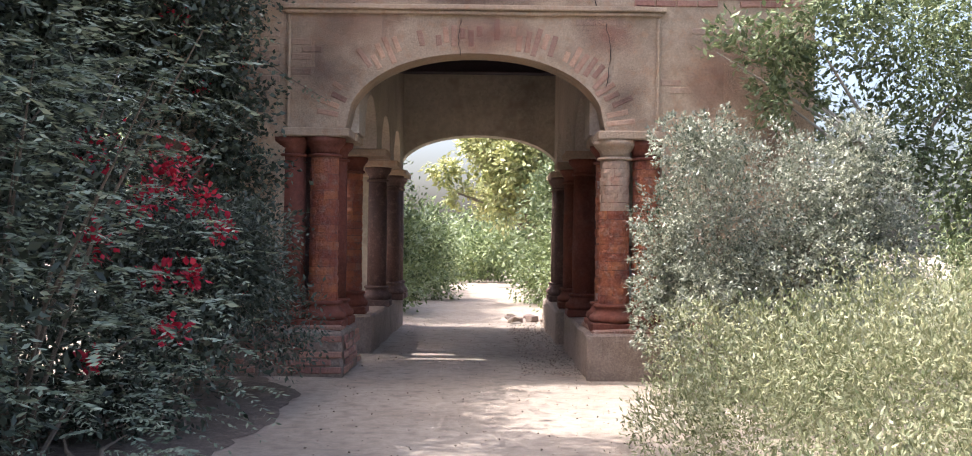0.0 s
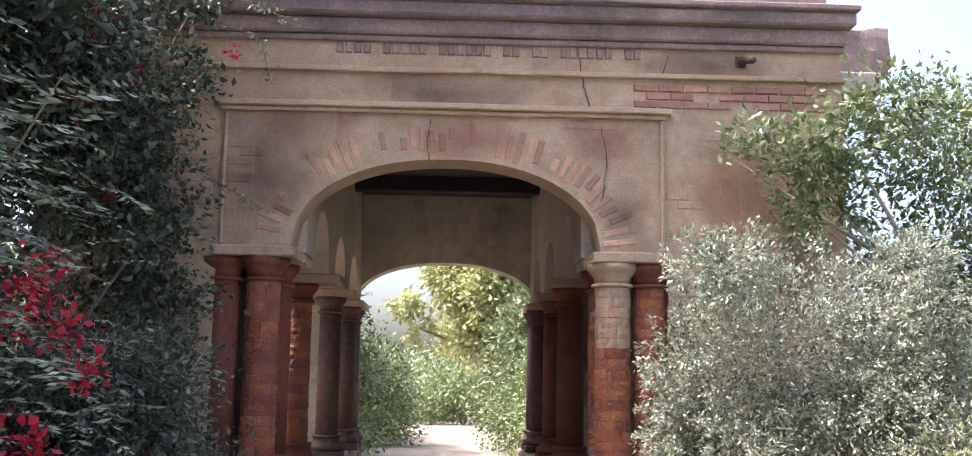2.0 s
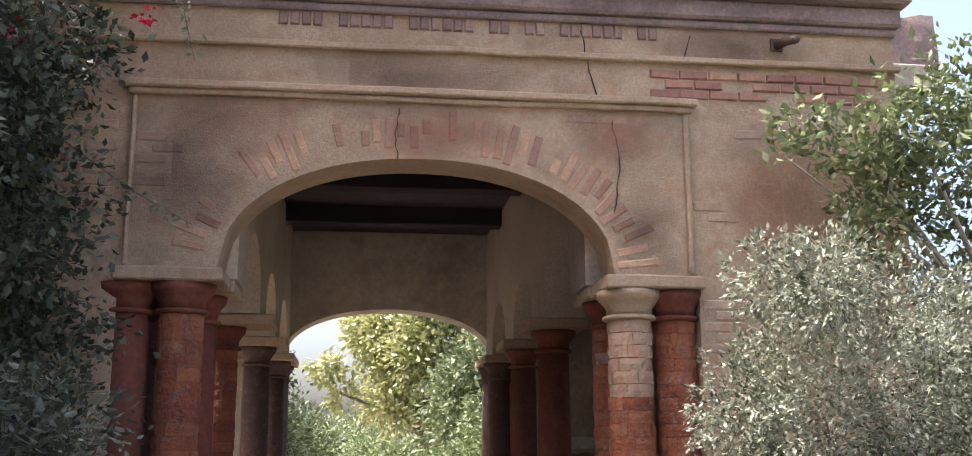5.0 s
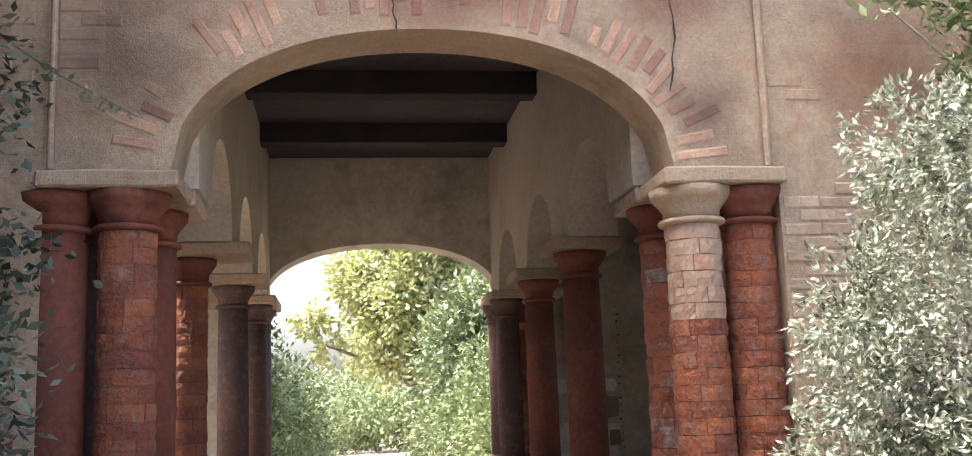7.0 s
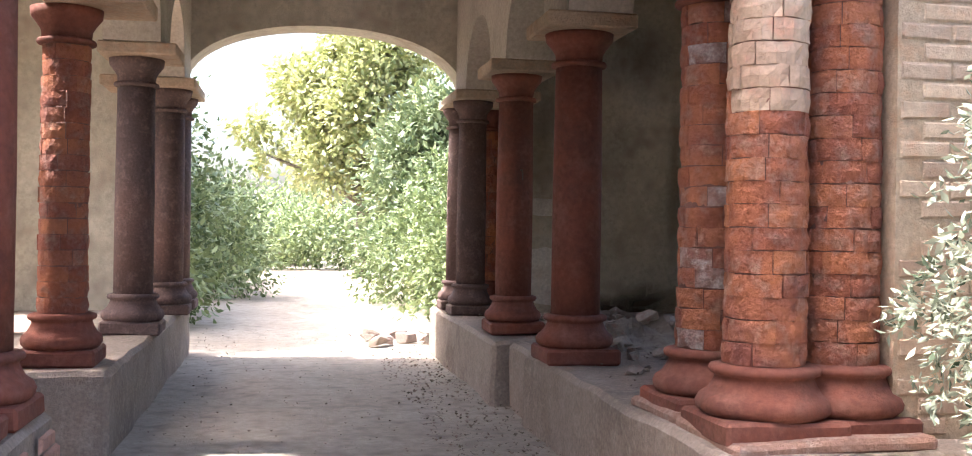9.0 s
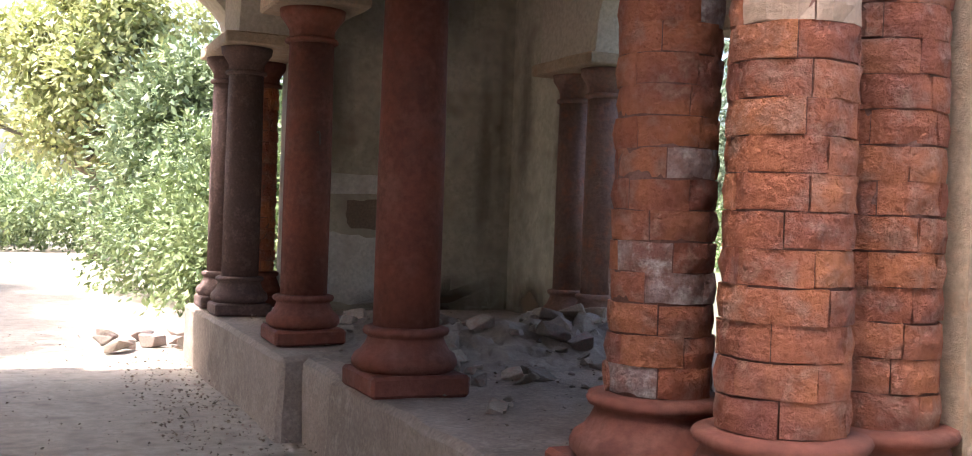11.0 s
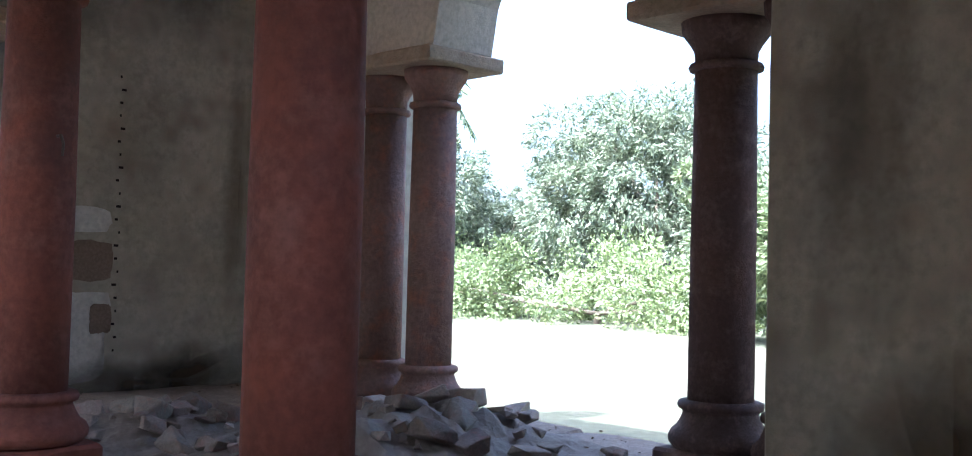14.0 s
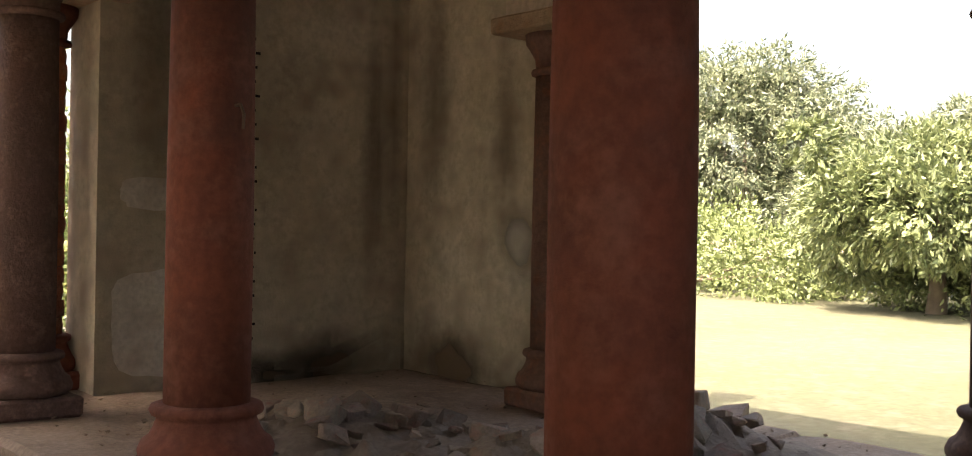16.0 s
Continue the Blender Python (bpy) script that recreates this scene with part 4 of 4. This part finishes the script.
shrub = [(3.25, 12.6, 1.55, 1.0, 0.8, 1.1), (2.8, 12.6, 1.5, 0.6, 0.6, 0.8), (3.95, 12.4, 1.45, 0.75, 0.8, 0.9), (2.75, 12.4, 0.8, 0.55, 0.6, 0.7), (3.6, 12.0, 0.9, 0.9, 0.7, 0.8), (4.4, 12.5, 1.35, 0.6, 0.7, 0.8), (2.45, 12.7, 1.25, 0.4, 0.4, 0.65), (2.3, 12.55, 1.7, 0.3, 0.3, 0.45), (2.3, 12.5, 0.75, 0.3, 0.35, 0.5)]
plant("silver_shrub", (3.3, 12.5, 0), shrub + lobes_in(5, 22, (2.3, 4.4), (11.9, 13.1), (0.9, 2.5), (0.18, 0.36)),
      95000, 0.045, L_SILVER, "tall shrub with small silvery green leaves beside the arch", "shrub", 21, trunk=0.05, limbs=9, aspect=0.4, shell=0.5, clump=16, tight=0.06, spread=0.75)
weeds = [(2.15, 8.3, 0.2, 0.6, 1.0, 0.6), (3.0, 8.4, 0.35, 1.0, 1.2, 0.85), (4.0, 8.6, 0.45, 1.1, 1.3, 1.0), (5.1, 8.9, 0.5, 1.2, 1.3, 1.05), (2.7, 10.0, 0.3, 0.8, 1.0, 0.75), (3.8, 10.2, 0.45, 1.1, 0.9, 0.9), (5.2, 10.5, 0.5, 1.3, 1.1, 1.1), (2.6, 6.6, 0.1, 0.9, 1.1, 0.55), (3.8, 6.9, 0.2, 1.1, 1.2, 0.75), (6.4, 9.5, 0.5, 1.3, 1.6, 1.1), (1.95, 9.6, 0.12, 0.35, 0.9, 0.4)]
plant("weed_thicket", (3.6, 8.8, 0), weeds + lobes_in(8, 26, (1.95, 5.9), (7.2, 10.6), (0.4, 1.05), (0.18, 0.4)), 140000, 0.046, L_WEED, "dense sunlit thicket of yellow-green weeds beside the drive", "weeds", 22, aspect=0.3, shell=0.4, clump=10, tight=0.11, droop=-0.5, kind="stuff", spread=0.9)
plant("young_tree", (5.6, 14.6, 0), [(3.2, 13.2, 3.75, 0.32, 0.25, 0.2), (3.55, 13.1, 3.45, 0.35, 0.25, 0.3), (3.0, 13.25, 3.5, 0.2, 0.2, 0.15), (3.6, 13.2, 3.05, 0.3, 0.25, 0.35), (3.9, 13.1, 3.75, 0.45, 0.3, 0.3), (4.5, 13.3, 4.0, 0.6, 0.5, 0.4), (3.8, 13.3, 3.2, 0.4, 0.3, 0.45), (5.5, 14.3, 3.9, 1.0, 0.8, 0.7), (6.6, 14.8, 3.8, 1.1, 0.9, 0.9), (5.2, 14.8, 2.7, 0.9, 0.8, 0.7), (6.6, 14.3, 2.5, 1.1, 0.9, 0.9), (7.8, 15.2, 3.2, 1.2, 1.0, 1.2)],
      24000, 0.085, L_ROBIN, "young light green tree with thin pale branches", "tree", 23, trunk=0.055, limbs=8, aspect=0.5, bark=M_PALEBARK, shell=0.7, clump=16, tight=0.2)
plant("far_shrub", (8.6, 14.0, 0), lobes_in(31, 14, (7.2, 10.5), (13, 17), (0.8, 3.4), (0.6, 1.1)), 16000, 0.12, L_GREEN, "hazy green shrubs behind the young tree", "shrub", 24, trunk=0.08, shell=0.6, tight=0.25)


# creeper over the west end of the front wall, with red bracts
creeper = lobes_in(41, 34, (-3.7, -1.95), (12.7, 13.6), (0.8, 5.2), (0.28, 0.55)) + lobes_in(42, 16, (-4.3, -2.35), (11.2, 13.0), (1.5, 5.0), (0.5, 0.9)) + [(-3.4, 12.8, 4.3, 1.0, 0.9, 1.1), (-3.7, 12.2, 2.8, 1.1, 1.0, 1.3), (-2.6, 13.5, 4.9, 0.5, 0.25, 0.35), (-1.9, 13.6, 5.0, 0.4, 0.2, 0.22)]
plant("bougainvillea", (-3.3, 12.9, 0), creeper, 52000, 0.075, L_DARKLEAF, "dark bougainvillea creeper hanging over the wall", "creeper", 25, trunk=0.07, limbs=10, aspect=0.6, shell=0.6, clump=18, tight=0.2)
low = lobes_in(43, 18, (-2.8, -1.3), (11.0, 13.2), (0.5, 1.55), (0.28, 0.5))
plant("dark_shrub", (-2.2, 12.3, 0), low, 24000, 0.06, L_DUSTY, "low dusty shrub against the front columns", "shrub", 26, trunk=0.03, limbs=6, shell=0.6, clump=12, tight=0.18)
mass = lobes_in(44, 26, (-4.2, -2.15), (6.5, 11.5), (0.6, 3.6), (0.45, 0.9)) + lobes_in(47, 16, (-3.9, -1.75), (7.0, 10.2), (0.1, 0.75), (0.3, 0.55))
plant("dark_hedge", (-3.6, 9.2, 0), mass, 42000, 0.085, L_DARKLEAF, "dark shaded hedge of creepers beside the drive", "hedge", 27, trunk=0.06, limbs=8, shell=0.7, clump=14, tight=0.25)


# trees out of view, added to keep sun off the left ground
plant("garden_trees", (-6.6, 6.0, 0), lobes_in(46, 40, (-8.6, -5.6), (-3.0, 13.0), (2.0, 8.2), (0.9, 1.5)), 60000, 0.26, L_DARKLEAF, "unseen dense trees added to shade the side of the drive", "trees", 29, trunk=0.2, limbs=9, shell=0.7, tight=0.25, kind="stuff")
# second lobe set hangs above the view, added to shade the drive
plant("tall_creeper", (-4.2, 9.5, 0), lobes_in(45, 40, (-5.2, -3.1), (1.0, 13.2), (3.0, 5.9), (0.7, 1.1)) + lobes_in(145, 16, (-3.0, -1.4), (5.0, 10.0), (4.5, 5.7), (0.6, 0.9)), 90000, 0.15, L_DARKLEAF, "tall dark tree overgrown with creepers, unseen upper lobes added to shade the drive", "tree", 28, trunk=0.14, limbs=9, shell=0.7, clump=16, tight=0.25)


def fronds(name, base, tips, mat, label, seed, length=0.42, leaflets=11, size=0.06):
    """Pinnate leaves: leaflets in pairs along arching ribs."""
    t = anchor(name, base, label, "shrub")
    rng = np.random.default_rng(seed)
    P_, D_ = [], []
    for c in tips:
        d = np.array([rng.uniform(0.1, 1.0), rng.uniform(-0.8, 0.3), rng.uniform(-0.2, 0.5)])
        d /= np.linalg.norm(d)
        s = np.cross(d, [0, 0, 1.0])
        s /= np.linalg.norm(s)
        for k in range(leaflets):
            u = (k + 1) / leaflets
            p = np.array(c) + d * length * u + np.array([0, 0, -0.28 * length * u * u])
            for sg in (1, -1):
                P_.append(p)
                D_.append(s * sg + d * 0.45 + np.array([0, 0, -0.25]))
    me = leaves("crown", np.array(P_) - np.array(base), np.array(D_), size, 0.3, seed, 0.0, 0.1, 0.1)
    part("crown", me, mat, t)
    r2 = random.Random(seed)
    for k in range(9):
        e = Vector(tips[r2.randrange(len(tips))]) - Vector(base)
        part("stem", limb([(r2.uniform(-0.1, 0.1), r2.uniform(-0.2, 0.2), 0), e * 0.55 + Vector((-0.1, 0, 0.1)), e], [0.018, 0.012, 0.004], 5), M_BARK, t)
    return t


r3 = random.Random(6)
tips = [(-1.75 + r3.gauss(0, 0.35), 8.3 + r3.gauss(0, 0.5), 2.15 + r3.gauss(0, 0.28)) for _ in range(90)]
tips += [(-2.05 + r3.gauss(0, 0.45), 8.0 + r3.gauss(0, 0.4), 2.35 + r3.gauss(0, 0.3)) for _ in range(130)]
tips += [(-1.8 + r3.gauss(0, 0.35), 8.6 + r3.gauss(0, 0.8), r3.uniform(0.35, 1.75)) for _ in range(190)]
fronds("pinnate_shrub", (-2.2, 8.4, 0), tips, L_FERN, "dusty shrub with feathery pinnate leaves beside the drive", 8)
tips = [(-2.15 + r3.gauss(0, 0.4), 6.8 + r3.gauss(0, 0.6), r3.uniform(0.6, 3.0)) for _ in range(150)]
fronds("pinnate_shrub", (-2.5, 6.8, 0), tips, L_FERN, "tall dusty shrub with feathery pinnate leaves", 9)
tips = [(-1.33 + r3.gauss(0, 0.18), 7.7 + r3.gauss(0, 0.4), r3.uniform(0.15, 0.5)) for _ in range(16)]
fronds("pinnate_seedling", (-1.38, 7.7, 0), tips, L_FERN, "small feathery seedling in the dust", 10, 0.25)


def bracts(loc, n, spread_, seed):
    rng = np.random.default_rng(seed)
    pos = rng.normal(0, 1, (n, 3)) * np.array(spread_)
    me = leaves("bract", pos, rng.normal(0, 1, (n, 3)), 0.05, 0.75, seed, 0.1, 0.8)
    t = anchor("flower_cluster", loc, "bright red bougainvillea flower cluster", "flowers", "red flowers")
    tagged(part("bract", me, L_RED, t), kind="stuff")


for k, (x, y, zz, n, s) in enumerate(((-1.95, 9.4, 1.88, 190, 0.16), (-2.05, 9.2, 1.70, 160, 0.13), (-1.62, 8.9, 1.70, 110, 0.09), (-1.5, 8.8, 1.52, 110, 0.08), (-2.15, 9.8, 2.05, 130, 0.15), (-1.8, 8.6, 1.22, 90, 0.08), (-1.6, 8.5, 1.22, 110, 0.09), (-1.62, 8.2, 0.92, 90, 0.09), (-2.1, 8.3, 1.42, 80, 0.1), (-2.2, 8.5, 0.7, 50, 0.08), (-2.35, 9.0, 2.0, 90, 0.16), (-2.6, 12.4, 4.3, 60, 0.1), (-2.35, 12.7, 3.95, 50, 0.08), (-3.0, 12.2, 4.7, 60, 0.14), (-1.75, 13.5, 4.45, 30, 0.06), (-2.5, 12.7, 3.0, 40, 0.1), (-1.75, 12.6, 1.3, 50, 0.09), (-1.95, 12.0, 1.0, 50, 0.08), (-2.6, 12.1, 3.6, 40, 0.12), (-2.2, 13.2, 3.3, 30, 0.08))):
    bracts((x + (0.4 if y < 10.5 else 0.22), y, zz), int(n * 0.55), (s * 0.55, s * 0.55, s * 0.45), 100 + k)

# thin hanging vines across the wall
for k, pts in enumerate((((-2.2, 13.5, 5.0), (-1.5, 13.5, 4.95), (-0.9, 13.55, 4.75)), ((-2.1, 13.6, 3.6), (-1.6, 13.7, 3.25), (-1.15, 13.72, 3.0)), ((-2.0, 13.6, 4.9), (-1.3, 13.6, 4.6), (-1.2, 13.65, 4.2)), ((-2.2, 13.4, 2.5), (-2.1, 13.4, 1.8), (-2.25, 13.4, 1.2)))):
    v = anchor("hanging_vine", pts[0], "thin hanging creeper stem with a few leaves", "vine", "vines")
    b0 = Vector(pts[0])
    part("stem", limb([Vector(p) - b0 for p in pts], [0.008, 0.006, 0.003], 5), M_BARK, v)
    rng = np.random.default_rng(k)
    u = rng.random((60, 1))
    pos = np.where(u < 0.5, np.array(pts[0]) + (np.array(pts[1]) - np.array(pts[0])) * u * 2, np.array(pts[1]) + (np.array(pts[2]) - np.array(pts[1])) * (u * 2 - 1)) - np.array(pts[0]) + rng.normal(0, 0.03, (60, 3))
    part("crown", leaves("crown", pos, rng.normal(0, 1, (60, 3)), 0.05, 0.55, k), L_FERN, v)

# ---------- plants behind ----------
plant("yellow_tree", (2.2, 40.0, 0), lobes_in(51, 14, (-0.2, 4.4), (38.8, 41), (4.2, 6.3), (0.55, 1.0)) + lobes_in(151, 14, (0.2, 5.0), (38.5, 41), (2.4, 4.6), (0.6, 1.05)) + [(-0.9, 39.6, 4.1, 0.6, 0.6, 0.45), (-0.5, 39.5, 3.3, 0.5, 0.5, 0.4), (1.2, 40, 6.6, 0.5, 0.5, 0.45), (2.6, 40, 6.7, 0.6, 0.5, 0.4)], 30000, 0.22, L_YELLOW, "sunlit yellow-green tree at the end of the drive", "tree", 51, trunk=0.2, limbs=9, shell=0.7, clump=20, tight=0.2, aspect=0.5)
plant("green_tree", (3.8, 33.5, 0), [(3.6, 33.5, 2.6, 1.7, 1.5, 1.6), (4.6, 33, 3.4, 1.4, 1.3, 1.2), (2.9, 33, 1.7, 1.2, 1.1, 1.1)] + lobes_in(52, 12, (2.4, 5.4), (32, 34.5), (1.5, 4.3), (0.4, 0.8)), 20000, 0.2, L_ROBIN, "bright green tree beside the drive", "tree", 52, trunk=0.12, limbs=6, shell=0.5, tight=0.25)
plant("drive_bush", (3.2, 26.6, 0), [(2.7, 25.6, 0.7, 1.1, 1.2, 0.9), (3.3, 26.8, 1.2, 1.4, 1.4, 1.2), (2.6, 27.6, 0.9, 1.2, 1.3, 1.1), (2.2, 29.0, 0.7, 1.0, 1.3, 0.9), (3.6, 28.8, 1.5, 1.4, 1.4, 1.3), (4.4, 25.6, 1.3, 1.2, 1.2, 1.2), (4.4, 24.0, 1.0, 1.0, 1.0, 1.0)] + lobes_in(53, 18, (1.9, 4.4), (24.8, 29.5), (0.5, 2.3), (0.25, 0.5)), 40000, 0.11, L_GREEN, "sunlit leafy bush overhanging the drive", "bush", 53, shell=0.5, trunk=0.05, limbs=7, clump=22, tight=0.13)
plant("shaded_tree", (-2.3, 26.5, 0), [(-2.0, 26, 1.4, 1.0, 1.2, 1.2), (-2.5, 27, 2.7, 1.1, 1.2, 1.1), (-1.5, 24.5, 0.7, 0.7, 0.9, 0.7), (-2.6, 24.5, 2.0, 1.0, 1.0, 1.3)] + lobes_in(54, 14, (-2.9, -1.3), (24, 29), (0.5, 3.4), (0.3, 0.6)), 24000, 0.13, L_GREEN, "dark green tree on the shaded side of the drive", "tree", 54, trunk=0.08, limbs=7, shell=0.55, tight=0.22)
plant("shaded_shrub", (-1.9, 33, 0), lobes_in(55, 20, (-3.6, -0.6), (30, 37), (0.4, 1.7), (0.5, 0.9)), 26000, 0.12, L_GREEN, "shrubs along the drive", "shrub", 55, trunk=0.06, shell=0.6, tight=0.25)
# crown hidden by the arch, set where its shadow covers the rear drive
plant("shade_tree", (-3.9, 26.5, 0), lobes_in(57, 40, (-4.4, -2.4), (22.6, 30.5), (3.2, 5.6), (0.5, 0.8)), 42000, 0.16, L_GREEN, "unseen dense green crown added to shade the drive behind the porch", "tree", 57, trunk=0.12, limbs=8, shell=0.6, clump=18, tight=0.2)
plant("end_shrub", (0.6, 48, 0), lobes_in(56, 26, (-5, 4), (44, 52), (0.4, 1.4), (0.8, 1.3)), 26000, 0.2, L_GREEN, "hazy shrubs where the drive bends", "shrub", 56, trunk=0.08, shell=0.6, tight=0.3)
plant("far_trees", (-3, 72, 0), lobes_in(57, 30, (-16, 14), (66, 80), (0.8, 2.6), (1.2, 2.2)), 20000, 0.4, L_GREEN, "pale distant trees beyond the drive", "trees", 57, trunk=0.2, shell=0.6, tight=0.35, kind="stuff")
# added out of sight: its height carries shade onto the left rear ground
plant("tall_tree", (-4.3, 26.0, 0), lobes_in(59, 26, (-5.6, -3.0), (22.5, 33.0), (3.6, 6.4), (0.8, 1.3)), 26000, 0.14, L_GREEN, "unseen tall tree added to shade the drive behind the porch", "tree", 59, trunk=0.16, limbs=8, shell=0.6, tight=0.3)
plant("west_trees", (-9, 24, 0), lobes_in(58, 26, (-13, -6.5), (16, 34), (1.5, 4.0), (1.0, 1.7)), 24000, 0.2, L_GREEN, "trees closing the shaded side of the garden", "trees", 58, trunk=0.15, shell=0.6, tight=0.3, kind="stuff")

# ---------- lawn side: hedge, mango trees, palm ----------
plant("garden_hedge", (20.5, 31, 0), lobes_in(61, 60, (19.3, 22.0), (21.5, 47.0), (0.3, 1.5), (0.7, 1.3)), 80000, 0.13, L_GREEN, "sunlit overgrown hedge at the edge of the lawn", "hedge", 61, trunk=0.08, limbs=6, shell=0.45, clump=26, tight=0.16)


def mango(x, y, h, r, n, seed, mat, label):
    lob = [(x, y, h * 0.62, r, r, h * 0.32)] + [(x + r * 0.75 * math.cos(a), y + r * 0.75 * math.sin(a), h * (0.5 + 0.12 * math.sin(a * 3 + seed)), r * 0.5, r * 0.5, r * 0.42) for a in [k * 0.9 for k in range(7)]] + lobes_in(seed, 12, (x - r * 0.8, x + r * 0.8), (y - r * 0.8, y + r * 0.8), (h * 0.6, h * 0.92), (r * 0.18, r * 0.32))
    plant("mango_tree", (x, y, 0), lob, int(n * 1.6), 0.17, mat, label, "tree", seed, trunk=0.16, limbs=7, aspect=0.34, shell=0.35, clump=40, tight=0.1, droop=0.5, spread=0.7, group="mango trees")


mango(25.5, 33.0, 7.1, 3.3, 46000, 71, L_MANGO, "large rounded mango tree behind the hedge")
mango(26.0, 40.0, 3.8, 2.6, 24000, 72, L_MANGO, "mango tree behind the hedge")
mango(25.0, 28.0, 4.6, 2.8, 24000, 73, L_MANGO, "mango tree behind the hedge")
mango(19.0, 24.2, 3.5, 2.1, 32000, 74, L_ROBIN, "mango tree with pale new leaves on the lawn")
mango(22.5, 22.3, 5.2, 2.8, 26000, 75, L_MANGO, "mango tree at the edge of the lawn")
mango(22.0, 40.2, 6.4, 2.6, 26000, 77, L_MANGO, "mango tree behind the palm")
mango(27.0, 47.0, 4.6, 3.0, 20000, 76, L_MANGO, "mango tree behind the hedge")

palm = anchor("royal_palm", (18.0, 35.0, 0), "slender palm with a pale smooth trunk and feathery crown", "palm")
part("trunk", limb([(0, 0, -0.1), (0.03, 0, 1.5), (0.06, 0, 3.2), (0.1, 0, 5.4)], [0.17, 0.13, 0.115, 0.1], 14), M_PALEBARK, palm, smooth=True)
part("crownshaft", limb([(0.1, 0, 5.38), (0.11, 0, 5.8), (0.12, 0, 6.15)], [0.11, 0.095, 0.045], 12), L_PALM, palm, smooth=True)
for k in range(13):
    a = k * 2.4
    rise = 0.75 if k < 5 else 0.15
    pts_, P_, D_ = [], [], []
    for i in range(9):
        u = i / 8
        rr = 1.35 * u
        p = Vector((0.12 + rr * math.cos(a), rr * math.sin(a), 6.0 + 1.1 * rise * u * 1.3 - 1.35 * u * u * (1.1 - rise * 0.5)))
        pts_.append(p)
    fr = part("frond", limb(pts_, [0.022 - 0.002 * i for i in range(9)], 5), L_PALM, palm)
    for i in range(60):
        u = 0.12 + 0.88 * i / 59
        f = u * 8
        i0 = min(7, int(f))
        p = pts_[i0].lerp(pts_[i0 + 1], f - i0)
        d = (pts_[i0 + 1] - pts_[i0]).normalized()
        s = d.cross(Vector((0, 0, 1))).normalized()
        for sg in (1, -1):
            P_.append(p)
            D_.append(s * sg + d * 0.5 + Vector((0, 0, -0.7)))
    part("leaf_fringe", leaves("leaf_fringe", np.array(P_), np.array(D_), 0.36, 0.12, k, 0.0, 0.12, 0.1), L_PALM, fr)



west_plinth = bpy.data.objects["plinth_west"]
rnd = random.Random(17)
for row in range(5):
    y = 13.72 + (0.117 if row % 2 else 0)
    while y < 15.0:
        if rnd.random() < 0.8:
            ob = new("brick", rnd.choice(EXPOSED))
            ob.parent = west_plinth
            ob.matrix_basis = pose(-0.945, y, 0.06 + row * 0.085, rnd.uniform(-2, 2), rnd.uniform(-2, 2), 90)
        y += 0.235
    x = -1.08 - (0.117 if row % 2 else 0)
    while x > -2.3:
        if rnd.random() < 0.8:
            ob = new("brick", rnd.choice(EXPOSED))
            ob.parent = west_plinth
            ob.matrix_basis = pose(x, 13.595, 0.06 + row * 0.085, 0, rnd.uniform(-2, 2), 0)
        x -= 0.235

# ---------- bricks of the shafts, last ----------
VARIANTS = {}


M_PALEBRICK = material("faded_wash_brick", (0.44, 0.32, 0.235), (0.38, 0.255, 0.18), (0.42, 0.23, 0.16), 4, 9, piece=0.06, bump=0.4)
M_LIMEBRICK = material("lime_washed_brick", (0.40, 0.30, 0.27), (0.27, 0.12, 0.09), (0.5, 0.44, 0.4), 9, 16, piece=0.12, bump=1.4, bump_scale=28)


def brick_meshes(r, k):
    key = (round(r, 3), k)
    if key not in VARIANTS:
        me = mesh_from(brick_piece(r * 0.75, r, 2 * math.pi / k, COURSE, int(r * 1000) + k), "brick")
        me2 = mesh_from(brick_piece(r * 0.75, r * 1.012, 2 * math.pi / k, COURSE, int(r * 1000) + k + 50), "brick")
        me3 = mesh_from(brick_piece(r * 0.75, r * 0.99, 2 * math.pi / k, COURSE, int(r * 1000) + k + 90), "brick")
        for m in (me, me2, me3):
            m.materials.append(M_BRICK)
        VARIANTS[key] = (me, me2, me3)
    return VARIANTS[key]


for t, h, r, seed in BRICKS:
    rnd = random.Random(seed)
    n = int((h - BASE_H - CAP_H) / COURSE)
    for c in range(n):
        k = 5
        turn = rnd.uniform(0, 6.28)
        for j in range(k):
            me = rnd.choice(brick_meshes(r, k))
            wash = None
            if seed == 1 and c > n * (0.66 + 0.05 * math.sin(turn + j)):
                wash = M_PALEBRICK
            elif seed == 2 and rnd.random() < 0.3:
                wash = M_LIMEBRICK
            if wash:
                key = (wash.name, me.name)
                if key not in VARIANTS:
                    VARIANTS[key] = me.copy()
                    VARIANTS[key].materials.clear()
                    VARIANTS[key].materials.append(wash)
                me = VARIANTS[key]
            ob = new("brick", me)
            ob.parent = t
            slip = 0.972 if rnd.random() < 0.12 else rnd.uniform(0.99, 1.012)
            ob.matrix_basis = pose(0, 0, BASE_H + c * (h - BASE_H - CAP_H) / n, rnd.uniform(-0.9, 0.9), rnd.uniform(-0.9, 0.9), math.degrees(turn + j * 2 * math.pi / k)) @ Matrix.Diagonal(((1 - 0.05 * c / n) * slip, (1 - 0.05 * c / n) * slip, 1, 1))
